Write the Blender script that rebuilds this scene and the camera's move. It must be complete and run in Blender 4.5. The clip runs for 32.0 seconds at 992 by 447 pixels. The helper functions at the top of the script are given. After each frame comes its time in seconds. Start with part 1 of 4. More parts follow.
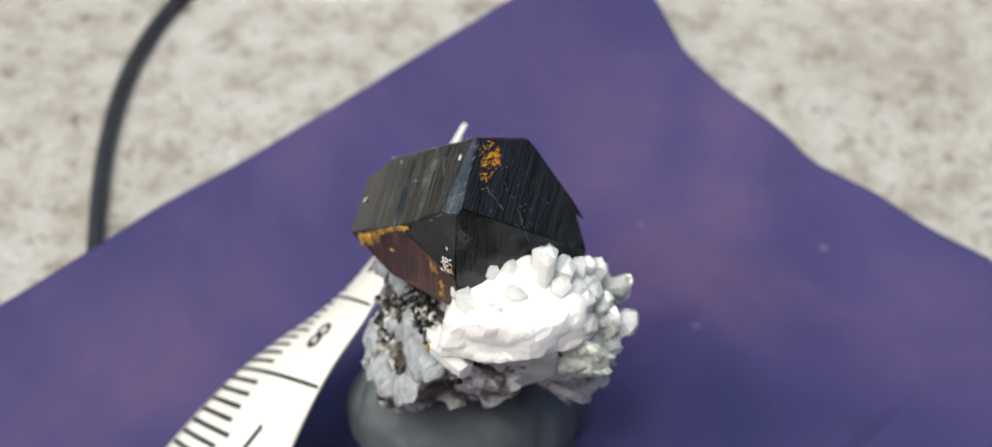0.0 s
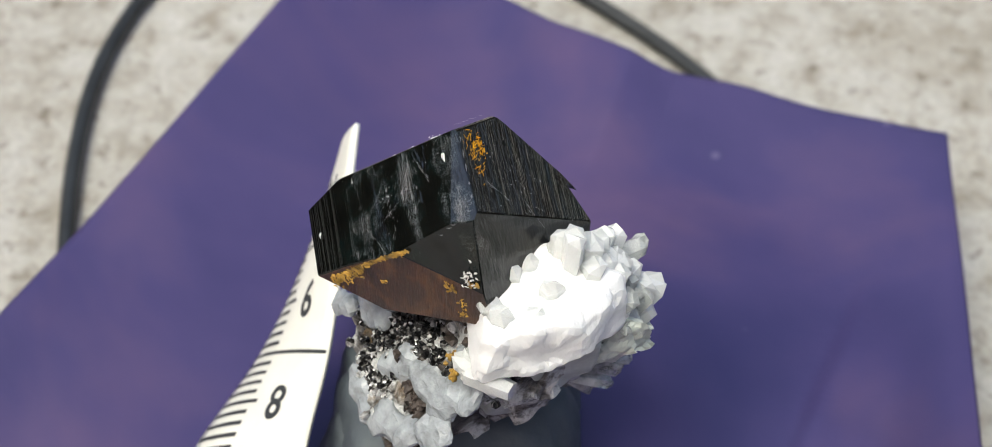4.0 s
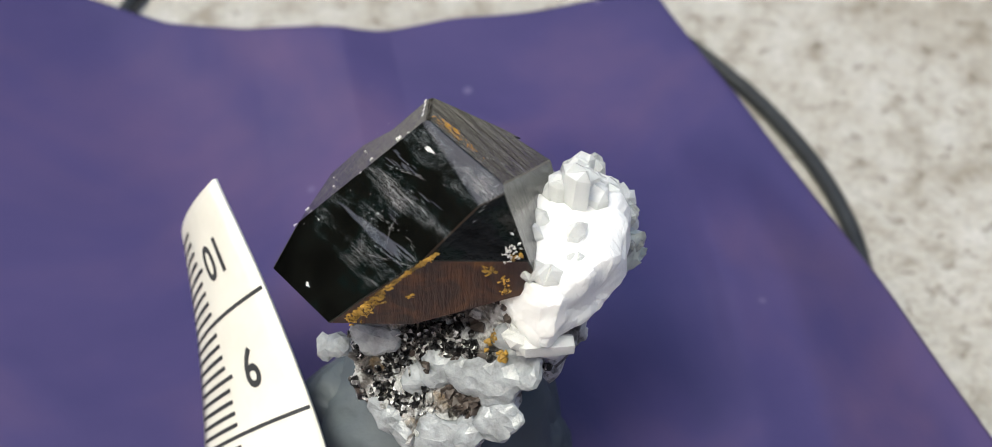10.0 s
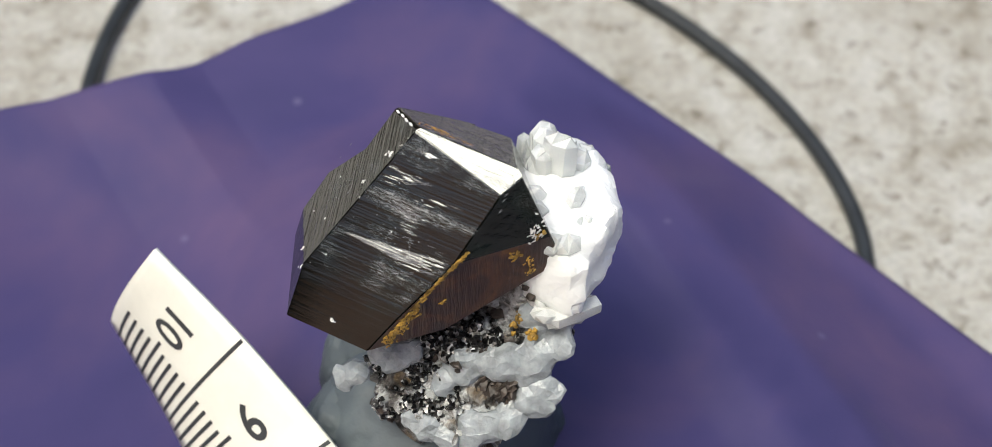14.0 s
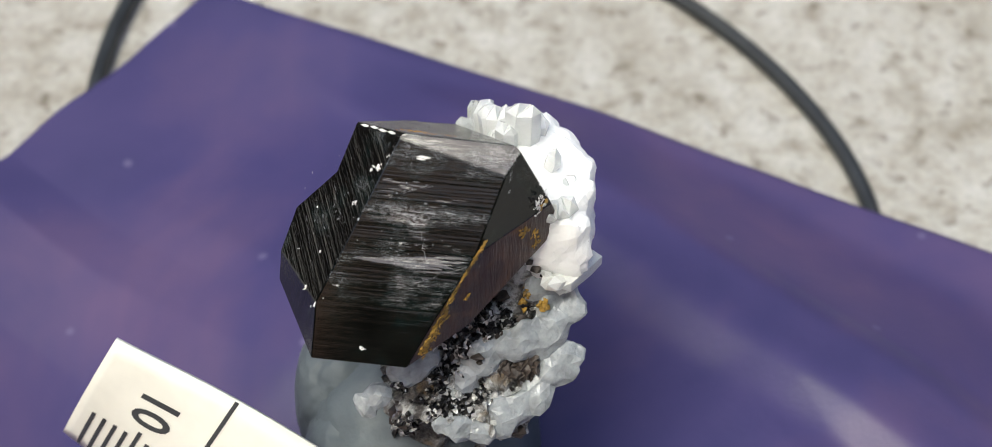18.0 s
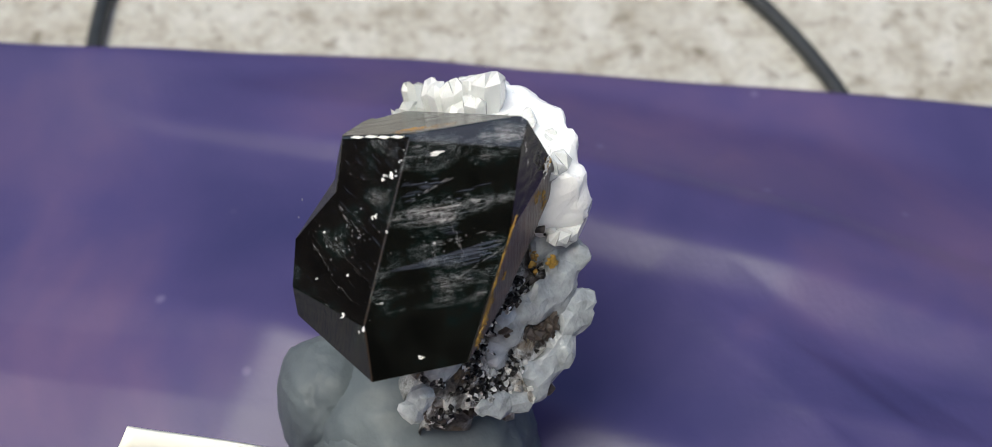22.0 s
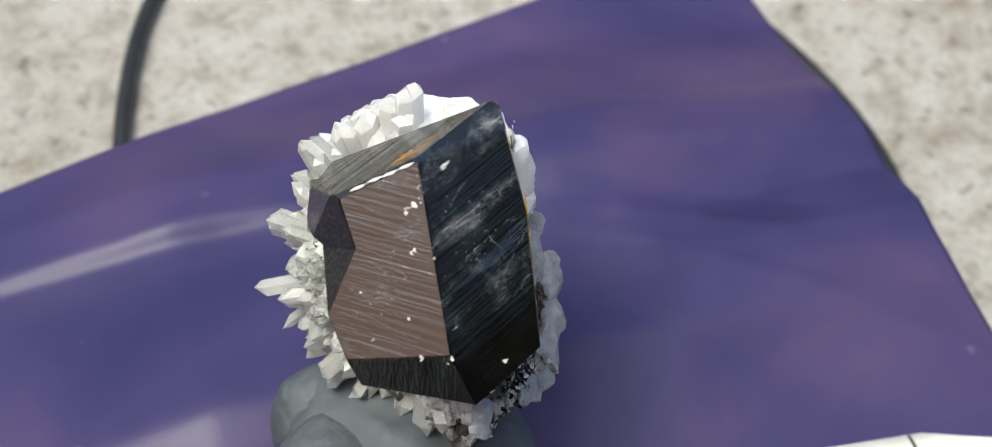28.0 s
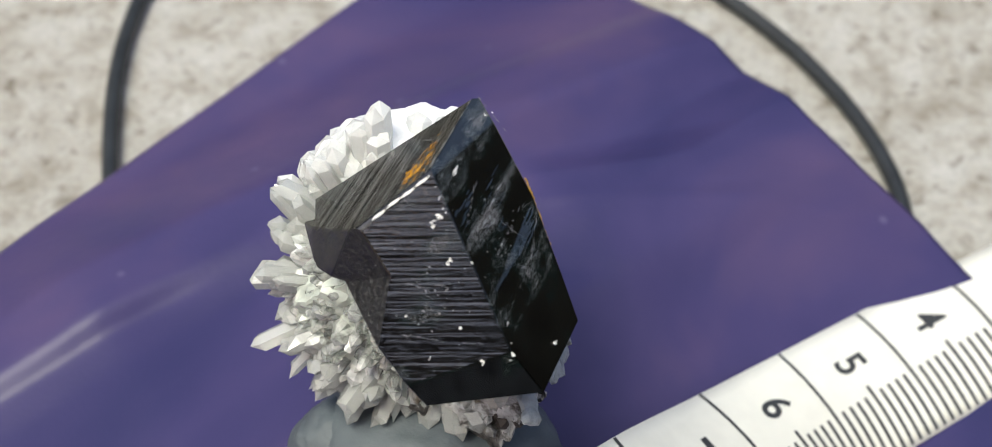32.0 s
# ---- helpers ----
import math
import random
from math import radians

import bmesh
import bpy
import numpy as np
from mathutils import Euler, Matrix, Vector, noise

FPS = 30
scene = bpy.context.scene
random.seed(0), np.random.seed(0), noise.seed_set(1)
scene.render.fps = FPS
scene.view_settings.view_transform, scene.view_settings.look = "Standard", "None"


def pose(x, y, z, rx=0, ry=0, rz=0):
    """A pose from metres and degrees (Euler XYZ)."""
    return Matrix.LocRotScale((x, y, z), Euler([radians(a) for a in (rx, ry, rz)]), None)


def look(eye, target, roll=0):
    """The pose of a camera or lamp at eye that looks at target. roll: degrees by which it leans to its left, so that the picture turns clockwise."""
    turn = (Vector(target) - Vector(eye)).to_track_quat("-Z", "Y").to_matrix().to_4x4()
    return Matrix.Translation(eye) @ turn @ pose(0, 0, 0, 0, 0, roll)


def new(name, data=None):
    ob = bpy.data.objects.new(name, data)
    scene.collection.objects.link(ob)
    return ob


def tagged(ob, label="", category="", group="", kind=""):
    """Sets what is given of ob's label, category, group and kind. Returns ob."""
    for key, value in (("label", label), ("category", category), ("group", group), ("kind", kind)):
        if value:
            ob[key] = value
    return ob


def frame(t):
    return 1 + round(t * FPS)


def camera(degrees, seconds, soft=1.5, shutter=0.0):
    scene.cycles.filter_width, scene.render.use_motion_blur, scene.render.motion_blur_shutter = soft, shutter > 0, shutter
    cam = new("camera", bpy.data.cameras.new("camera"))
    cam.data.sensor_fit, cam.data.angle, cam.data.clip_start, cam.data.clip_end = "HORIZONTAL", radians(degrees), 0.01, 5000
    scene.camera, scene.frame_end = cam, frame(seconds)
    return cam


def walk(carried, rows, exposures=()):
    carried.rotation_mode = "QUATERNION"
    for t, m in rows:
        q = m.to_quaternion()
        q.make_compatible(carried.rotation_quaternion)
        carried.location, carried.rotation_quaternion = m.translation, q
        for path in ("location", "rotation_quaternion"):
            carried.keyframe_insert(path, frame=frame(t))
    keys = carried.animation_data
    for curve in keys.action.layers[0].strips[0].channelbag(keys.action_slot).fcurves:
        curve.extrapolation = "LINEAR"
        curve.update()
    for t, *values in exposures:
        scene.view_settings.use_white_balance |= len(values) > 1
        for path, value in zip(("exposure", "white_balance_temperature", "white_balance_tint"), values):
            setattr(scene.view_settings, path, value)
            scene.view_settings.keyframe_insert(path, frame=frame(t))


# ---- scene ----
# ---------------------------------------------------------------- camera
cam = camera(30.886, 32.0, soft=0.75)
cam.data.dof.use_dof = True
cam.data.dof.focus_distance = 0.125
cam.data.dof.aperture_fstop = 44.0

PATH = [
    (0.0, pose(0.00221, -0.09350, 0.15322, 42.399, -2.889, 3.152)),
    (0.5, pose(0.00331, -0.09319, 0.15491, 41.826, -2.616, 3.394)),
    (1.0, pose(0.00157, -0.09337, 0.15571, 41.614, -2.702, 2.430)),
    (1.5, pose(0.00187, -0.09317, 0.15770, 41.255, -2.321, 2.421)),
    (2.0, pose(0.00014, -0.09491, 0.15486, 41.647, -2.233, 2.065)),
    (2.5, pose(0.00099, -0.08622, 0.14532, 41.599, -1.960, 2.506)),
    (3.0, pose(0.00151, -0.08036, 0.14180, 41.693, -1.827, 2.788)),
    (3.5, pose(0.00164, -0.08110, 0.14278, 41.918, -2.053, 2.734)),
    (4.0, pose(0.00204, -0.08034, 0.14035, 42.050, -2.090, 2.712)),
    (4.5, pose(0.00237, -0.07916, 0.13845, 42.172, -2.176, 2.847)),
    (6.5, pose(0.00138, -0.08088, 0.13675, 43.096, -2.097, 2.207)),
    (7.0, pose(0.00139, -0.08055, 0.13662, 43.086, -1.934, 2.128)),
    (7.5, pose(0.00038, -0.08063, 0.13677, 43.200, -1.862, 1.860)),
    (8.0, pose(0.00036, -0.08073, 0.13664, 43.241, -1.768, 1.692)),
    (8.5, pose(0.00039, -0.08070, 0.13651, 43.204, -1.657, 1.534)),
    (9.0, pose(0.00033, -0.08106, 0.13716, 43.044, -1.604, 1.318)),
    (9.5, pose(0.00023, -0.08115, 0.13703, 43.122, -1.433, 1.197)),
    (10.0, pose(0.00099, -0.08008, 0.13695, 42.327, -0.953, 1.250)),
    (10.5, pose(0.00058, -0.08070, 0.13773, 42.161, -0.970, 1.033)),
    (11.0, pose(-0.00055, -0.08028, 0.13747, 42.133, -0.941, 0.735)),
    (11.5, pose(-0.00019, -0.08081, 0.13791, 42.156, -0.822, 0.685)),
    (12.0, pose(0.00042, -0.08128, 0.13761, 42.294, -0.671, 0.799)),
    (12.5, pose(-0.00001, -0.08108, 0.13773, 42.092, -0.785, 0.729)),
    (13.0, pose(0.00058, -0.08105, 0.13807, 42.012, -0.524, 0.907)),
    (13.5, pose(0.00023, -0.08108, 0.13851, 41.796, -0.485, 0.529)),
    (14.0, pose(-0.00037, -0.08067, 0.13896, 41.539, -0.449, 0.138)),
    (14.5, pose(-0.00061, -0.08022, 0.13901, 41.158, -0.407, -0.047)),
    (16.5, pose(0.00079, -0.08032, 0.13865, 41.059, 0.393, -0.140)),
    (17.0, pose(0.00096, -0.08023, 0.13822, 41.085, 0.447, -0.012)),
    (17.5, pose(0.00105, -0.08071, 0.13850, 41.199, 0.295, 0.035)),
    (18.0, pose(0.00130, -0.08057, 0.13838, 41.188, 0.373, 0.105)),
    (18.5, pose(0.00138, -0.08005, 0.13858, 40.881, 0.301, 0.179)),
    (19.0, pose(0.00108, -0.07957, 0.13876, 40.549, 0.071, 0.260)),
    (19.5, pose(0.00081, -0.07955, 0.13827, 40.474, 0.058, 0.188)),
    (20.0, pose(0.00034, -0.07874, 0.13920, 40.005, -0.095, 0.368)),
    (20.5, pose(-0.00036, -0.07840, 0.13946, 39.780, -0.580, 0.307)),
    (21.0, pose(0.00031, -0.07794, 0.13944, 39.534, -0.460, 0.608)),
    (21.5, pose(-0.00029, -0.07679, 0.14077, 38.642, -0.808, 0.521)),
    (22.0, pose(-0.00006, -0.07634, 0.14036, 38.278, -0.911, 0.753)),
    (22.5, pose(0.00012, -0.07698, 0.13987, 38.666, -0.973, 1.061)),
    (23.0, pose(0.00038, -0.07671, 0.13994, 38.531, -1.128, 1.377)),
    (23.5, pose(0.00071, -0.07733, 0.13958, 38.833, -1.326, 1.677)),
    (24.0, pose(0.00143, -0.07740, 0.13997, 38.785, -1.388, 2.139)),
    (24.5, pose(0.00103, -0.07875, 0.13926, 39.493, -1.769, 2.158)),
    (25.0, pose(0.00086, -0.07814, 0.13876, 39.317, -2.021, 2.395)),
    (25.5, pose(0.00152, -0.08026, 0.13893, 40.131, -1.856, 2.523)),
    (27.5, pose(0.00031, -0.08155, 0.13732, 41.177, -2.161, 1.208)),
    (28.0, pose(0.00095, -0.08155, 0.13691, 41.220, -2.032, 1.489)),
    (28.5, pose(0.00239, -0.08161, 0.13667, 41.293, -1.717, 2.050)),
    (29.0, pose(0.00303, -0.08167, 0.13715, 41.238, -1.461, 2.145)),
    (29.5, pose(0.00314, -0.08146, 0.13716, 41.164, -1.334, 2.046)),
    (30.0, pose(0.00378, -0.08184, 0.13755, 41.260, -0.927, 1.988)),
    (30.5, pose(0.00347, -0.08150, 0.13710, 41.182, -0.717, 1.599)),
    (31.0, pose(0.00323, -0.08148, 0.13729, 41.089, -0.499, 1.103)),
    (31.5, pose(0.00226, -0.08129, 0.13759, 40.980, -0.298, 0.117)),
    (32.0, pose(0.00081, -0.08140, 0.13755, 40.993, -0.235, -0.908)),
]

walk(cam, PATH, [(0.0, 0.0), (32.0, 0.0)])

TURN = [
    (0.0, -7.420), (0.5, -4.898), (1.0, -2.376), (1.5, 0.146), (2.0, 2.670), (2.5, 5.200), (3.0, 7.734), (3.5, 10.264),
    (4.0, 12.780), (4.5, 15.282), (6.5, 25.170), (7.0, 27.606), (7.5, 30.031), (8.0, 32.450), (8.5, 34.860), (9.0, 37.261),
    (9.5, 39.659), (10.0, 42.060), (10.5, 44.462), (11.0, 46.862), (11.5, 49.269), (12.0, 51.690), (12.5, 54.123), (13.0, 56.565),
    (13.5, 59.025), (14.0, 61.510), (14.5, 64.020), (16.5, 74.324), (17.0, 76.979), (17.5, 79.667), (18.0, 82.390), (18.5, 85.150),
    (19.0, 87.945), (19.5, 90.773), (20.0, 93.630), (20.5, 96.521), (21.0, 99.446), (21.5, 102.395), (22.0, 105.360), (22.5, 108.349),
    (23.0, 111.364), (23.5, 114.384), (24.0, 117.390), (24.5, 120.393), (25.0, 123.398), (25.5, 126.376), (27.5, 137.823), (28.0, 140.490),
    (28.5, 143.062), (29.0, 145.551), (29.5, 147.902), (30.0, 150.060), (30.5, 151.951), (31.0, 153.624), (31.5, 155.210), (32.0, 156.840),
]


# ---------------------------------------------------------------- light
SUN_AZ, SUN_EL = -136.0, 67.0
world = bpy.data.worlds.new("sky")
scene.world = world
world.use_nodes = True
wn, wl = world.node_tree.nodes, world.node_tree.links
sky = wn.new("ShaderNodeTexSky")
sky.sky_type = "NISHITA"
sky.sun_disc = False
sky.dust_density = 4.0
sky.sun_elevation = radians(SUN_EL)
sky.sun_rotation = radians(90 - SUN_AZ)
wl.new(sky.outputs["Color"], wn["Background"].inputs["Color"])
wn["Background"].inputs["Strength"].default_value = 0.20
lamp = bpy.data.lights.new("sun", "SUN")
lamp.energy = 2.65
lamp.angle = radians(28.0)
lamp.color = (0.96, 0.98, 0.81)
sun = new("sun", lamp)
ca, sa, ce, se = math.cos(radians(SUN_AZ)), math.sin(radians(SUN_AZ)), math.cos(radians(SUN_EL)), math.sin(radians(SUN_EL))
sun.matrix_world = look((ca * ce, sa * ce, se), (0, 0, 0))

# ---------------------------------------------------------------- helpers
CM = 0.01
LIFT = 4.2  # the turning axis' zero height above the ground, in cm


def tf(p):
    """A place on the table, in cm, as metres in the world at turn 0."""
    return Vector((p[0] * CM, p[1] * CM, (p[2] + LIFT) * CM))


def part(name, bm, mat, parent=None, label="", smooth=False):
    me = bpy.data.meshes.new(name)
    bmesh.ops.recalc_face_normals(bm, faces=bm.faces)
    bm.to_mesh(me)
    bm.free()
    for m in mat if isinstance(mat, (list, tuple)) else [mat]:
        me.materials.append(m)
    if smooth:
        me.polygons.foreach_set("use_smooth", [True] * len(me.polygons))
    ob = new(name, me)
    ob.parent = parent
    if label:
        ob["label"] = label
    return ob


def material(name, rough=0.5, metal=0.0):
    m = bpy.data.materials.new(name)
    m.use_nodes = True
    b = m.node_tree.nodes["Principled BSDF"]
    b.inputs["Roughness"].default_value = rough
    b.inputs["Metallic"].default_value = metal
    return m, m.node_tree.nodes, m.node_tree.links, b


def coords(nd, lk, scale=(1, 1, 1), rot=(0, 0, 0), kind="Object"):
    c, mp = nd.new("ShaderNodeTexCoord"), nd.new("ShaderNodeMapping")
    lk.new(c.outputs[kind], mp.inputs["Vector"])
    mp.inputs["Scale"].default_value = scale
    mp.inputs["Rotation"].default_value = [radians(a) for a in rot]
    return mp.outputs["Vector"]


def tex_noise(nd, lk, vec, scale, detail=4.0, rough=0.55, dist=0.0):
    n = nd.new("ShaderNodeTexNoise")
    n.inputs["Scale"].default_value = scale
    n.inputs["Detail"].default_value = detail
    n.inputs["Roughness"].default_value = rough
    n.inputs["Distortion"].default_value = dist
    lk.new(vec, n.inputs["Vector"])
    return n.outputs["Fac"]


def ramp(nd, lk, fac, stops):
    r = nd.new("ShaderNodeValToRGB")
    e = r.color_ramp.elements
    while len(e) < len(stops):
        e.new(0.5)
    for k, (p, c) in enumerate(stops):
        e[k].position = p
        e[k].color = (*c, 1.0) if len(c) == 3 else c
    lk.new(fac, r.inputs["Fac"])
    return r.outputs["Color"]


def grey(v):
    return (v, v, v)


def mix(nd, lk, fac, a, b, blend="MIX"):
    m = nd.new("ShaderNodeMix")
    m.data_type, m.blend_type = "RGBA", blend
    for s, v in ((m.inputs["Factor"], fac), (m.inputs["A"], a), (m.inputs["B"], b)):
        if isinstance(v, (int, float)):
            s.default_value = v
        elif isinstance(v, tuple):
            s.default_value = (*v, 1.0)
        else:
            lk.new(v, s)
    return m.outputs["Result"]


def calc(nd, lk, op, a, b=0.0):
    m = nd.new("ShaderNodeMath")
    m.operation = op
    for s, v in ((m.inputs[0], a), (m.inputs[1], b)):
        if isinstance(v, (int, float)):
            s.default_value = v
        else:
            lk.new(v, s)
    return m.outputs["Value"]


def bump(nd, lk, b, height, strength, distance):
    n = nd.new("ShaderNodeBump")
    n.inputs["Strength"].default_value = strength
    n.inputs["Distance"].default_value = distance
    lk.new(height, n.inputs["Height"])
    lk.new(n.outputs["Normal"], b.inputs["Normal"])


# ---------------------------------------------------------------- materials
def mat_concrete():
    m, nd, lk, b = material("concrete", 0.9)
    v = coords(nd, lk)
    big = tex_noise(nd, lk, v, 45, 5, 0.6, 0.4)
    mid = tex_noise(nd, lk, v, 230, 4, 0.62)
    pit = tex_noise(nd, lk, v, 420, 3, 0.6, 0.3)
    fine = tex_noise(nd, lk, v, 1100, 3, 0.7)
    c = ramp(nd, lk, mid, [(0.32, (0.285, 0.262, 0.225)), (0.47, (0.415, 0.400, 0.366)), (0.68, (0.490, 0.485, 0.465))])
    c = mix(nd, lk, 0.5, c, ramp(nd, lk, big, [(0.36, (0.66, 0.62, 0.56)), (0.52, grey(0.95)), (0.7, grey(1.0))]), "MULTIPLY")
    c = mix(nd, lk, 0.6, c, ramp(nd, lk, pit, [(0.33, (0.34, 0.30, 0.25)), (0.42, grey(1.0))]), "MULTIPLY")
    c = mix(nd, lk, 0.45, c, ramp(nd, lk, fine, [(0.3, grey(0.45)), (0.6, grey(1.0))]), "MULTIPLY")
    lk.new(c, b.inputs["Base Color"])
    bump(nd, lk, b, mix(nd, lk, 0.5, pit, fine), 0.6, 0.0008)
    return m


def mat_paper():
    m, nd, lk, b = material("purple_card", 0.38)
    b.inputs["Specular IOR Level"].default_value = 0.29
    v = coords(nd, lk)
    cloud = tex_noise(nd, lk, v, 26, 4, 0.6, 0.4)
    cloud2 = tex_noise(nd, lk, v, 60, 5, 0.65)
    c = ramp(nd, lk, cloud, [(0.32, (0.030, 0.029, 0.098)), (0.5, (0.054, 0.044, 0.130)), (0.70, (0.105, 0.070, 0.150))])
    c = mix(nd, lk, 0.35, c, ramp(nd, lk, cloud2, [(0.35, (0.6, 0.65, 0.8)), (0.7, (1.0, 0.95, 1.0))]), "MULTIPLY")
    vo = nd.new("ShaderNodeTexVoronoi")
    vo.inputs["Scale"].default_value = 170
    lk.new(v, vo.inputs["Vector"])
    spot = ramp(nd, lk, vo.outputs["Distance"], [(0.0, grey(0.8)), (0.05, grey(0.6)), (0.10, grey(0.0))])
    pick = ramp(nd, lk, vo.outputs["Color"], [(0.62, grey(0.0)), (0.64, grey(1.0))])
    spot = mix(nd, lk, 1.0, spot, pick, "MULTIPLY")
    c = mix(nd, lk, spot, c, (0.14, 0.125, 0.23))
    lk.new(c, b.inputs["Base Color"])
    fine = tex_noise(nd, lk, v, 1500, 2)
    bump(nd, lk, b, fine, 0.12, 0.0002)
    return m


def mat_putty():
    m, nd, lk, b = material("putty", 0.62)
    v = coords(nd, lk)
    n = tex_noise(nd, lk, v, 180, 4)
    lk.new(ramp(nd, lk, n, [(0.3, (0.075, 0.090, 0.105)), (0.6, (0.098, 0.118, 0.132)), (0.8, (0.16, 0.18, 0.19))]), b.inputs["Base Color"])
    bump(nd, lk, b, tex_noise(nd, lk, v, 420, 4), 0.5, 0.0005)
    return m


def plain(name, colour, rough=0.5, metal=0.0, vary=0.15, scale=300.0, bumpy=0.2):
    m, nd, lk, b = material(name, rough, metal)
    v = coords(nd, lk)
    n = tex_noise(nd, lk, v, scale, 4)
    lo = tuple(c * (1 - vary) for c in colour)
    hi = tuple(min(1.0, c * (1 + vary)) for c in colour)
    lk.new(ramp(nd, lk, n, [(0.3, lo), (0.7, hi)]), b.inputs["Base Color"])
    if bumpy:
        bump(nd, lk, b, n, bumpy, 0.0004)
    return m


CONCRETE, PAPER, PUTTY = mat_concrete(), mat_paper(), mat_putty()
RUBBER = plain("black_rubber", (0.022, 0.025, 0.028), 0.42, vary=0.3)
TAPE = plain("tape_white", (0.78, 0.77, 0.70), 0.45, vary=0.05, bumpy=0.05)
INK = plain("ink", (0.035, 0.038, 0.042), 0.6, bumpy=0)


def mat_crystal(name, colour, rough, stretch, turn=0.0, scuffed=1.0, relief=0.00006, sheen=0.65):
    """Dark glassy crystal with fine growth lines along one way and scuffed patches."""
    m, nd, lk, b = material(name, rough)
    v = coords(nd, lk, (1, 1, 1), (0, 0, turn))
    mp = nd.new("ShaderNodeMapping")
    mp.inputs["Scale"].default_value = stretch
    lk.new(v, mp.inputs["Vector"])
    w = mp.outputs["Vector"]
    lines = tex_noise(nd, lk, w, 5200, 3, 0.65)
    broad = tex_noise(nd, lk, w, 1300, 2, 0.5)
    bands = tex_noise(nd, lk, w, 420, 2, 0.5)
    patch = tex_noise(nd, lk, v, 330, 5, 0.65)
    fibre = tex_noise(nd, lk, v, 4200, 3, 0.75, 1.6)
    drawn = tex_noise(nd, lk, w, 5200, 3, 0.7, 0.8)
    # scuffs: silvery threads, dense inside bands and clouds
    where = ramp(nd, lk, mix(nd, lk, 0.55, patch, bands), [(0.51, grey(0.0)), (0.66, grey(1.0))])
    reach = calc(nd, lk, "MULTIPLY", where, 0.030 * scuffed)
    worm = calc(nd, lk, "ABSOLUTE", calc(nd, lk, "SUBTRACT", fibre, 0.5))
    streak = calc(nd, lk, "ABSOLUTE", calc(nd, lk, "SUBTRACT", drawn, 0.5))
    near = calc(nd, lk, "SUBTRACT", calc(nd, lk, "MINIMUM", worm, calc(nd, lk, "MULTIPLY", streak, 1.3)), reach)
    scuff = ramp(nd, lk, calc(nd, lk, "ADD", near, 0.5), [(0.486, grey(min(1.0, scuffed))), (0.499, grey(0.0))])
    base = ramp(nd, lk, mix(nd, lk, 0.4, patch, bands), [(0.40, tuple(c * 0.4 for c in colour)), (0.50, colour), (0.56, (0.0035, 0.0075, 0.0072)), (0.64, (0.0095, 0.0075, 0.0045))])
    lk.new(mix(nd, lk, scuff, base, (0.70, 0.71, 0.75)), b.inputs["Base Color"])
    lk.new(mix(nd, lk, 1.0, scuff, grey(0.9), "MULTIPLY"), b.inputs["Metallic"])
    matt = ramp(nd, lk, mix(nd, lk, 0.35, lines, broad), [(0.50, grey(rough)), (0.60, grey(0.14))])
    lk.new(mix(nd, lk, scuff, matt, grey(0.24)), b.inputs["Roughness"])
    b.inputs["IOR"].default_value = 1.7
    b.inputs["Specular IOR Level"].default_value = sheen
    h = mix(nd, lk, 0.62, lines, broad)
    h = mix(nd, lk, 0.45, h, bands)
    h = mix(nd, lk, scuff, h, fibre)
    bump(nd, lk, b, h, 1.0, relief)
    return m


def mat_brown():
    m, nd, lk, b = material("brown_crystal", 0.3)
    v = coords(nd, lk)
    n = tex_noise(nd, lk, v, 330, 5, 0.65, 0.6)
    n2 = tex_noise(nd, lk, coords(nd, lk, (1, 1, 0.10)), 2200, 4, 0.7)
    c = ramp(nd, lk, n, [(0.3, (0.012, 0.007, 0.005)), (0.5, (0.045, 0.018, 0.008)), (0.66, (0.11, 0.045, 0.014)), (0.78, (0.25, 0.12, 0.03))])
    lk.new(mix(nd, lk, 0.5, c, ramp(nd, lk, n2, [(0.35, grey(0.35)), (0.65, grey(1.0))]), "MULTIPLY"), b.inputs["Base Color"])
    bump(nd, lk, b, n2, 0.5, 0.0003)
    return m


def mat_quartz(name, clear, milk, tint=(0.84, 0.88, 0.84)):
    m, nd, lk, b = material(name, 0.12)
    v = coords(nd, lk)
    info = nd.new("ShaderNodeNewGeometry")
    n = tex_noise(nd, lk, v, 320, 5, 0.65)
    c = ramp(nd, lk, n, [(0.3, (0.93, 0.95, 0.93)), (0.7, (0.99, 0.99, 0.98))])
    c = mix(nd, lk, 0.4, c, ramp(nd, lk, info.outputs["Random Per Island"], [(0.0, tint), (1.0, (1.0, 1.0, 1.0))]), "MULTIPLY")
    lk.new(c, b.inputs["Base Color"])
    b.inputs["IOR"].default_value = 1.54
    lk.new(ramp(nd, lk, n, [(0.36, grey(clear)), (0.60, grey(clear * 0.3))]), b.inputs["Transmission Weight"])
    b.inputs["Subsurface Weight"].default_value = milk
    b.inputs["Subsurface Radius"].default_value = (1.0, 1.0, 0.97)
    b.inputs["Subsurface Scale"].default_value = 0.0025
    lines = tex_noise(nd, lk, coords(nd, lk, (0.5, 0.5, 14.0)), 3.0, 3)
    bump(nd, lk, b, lines, 0.25, 0.00008)
    return m


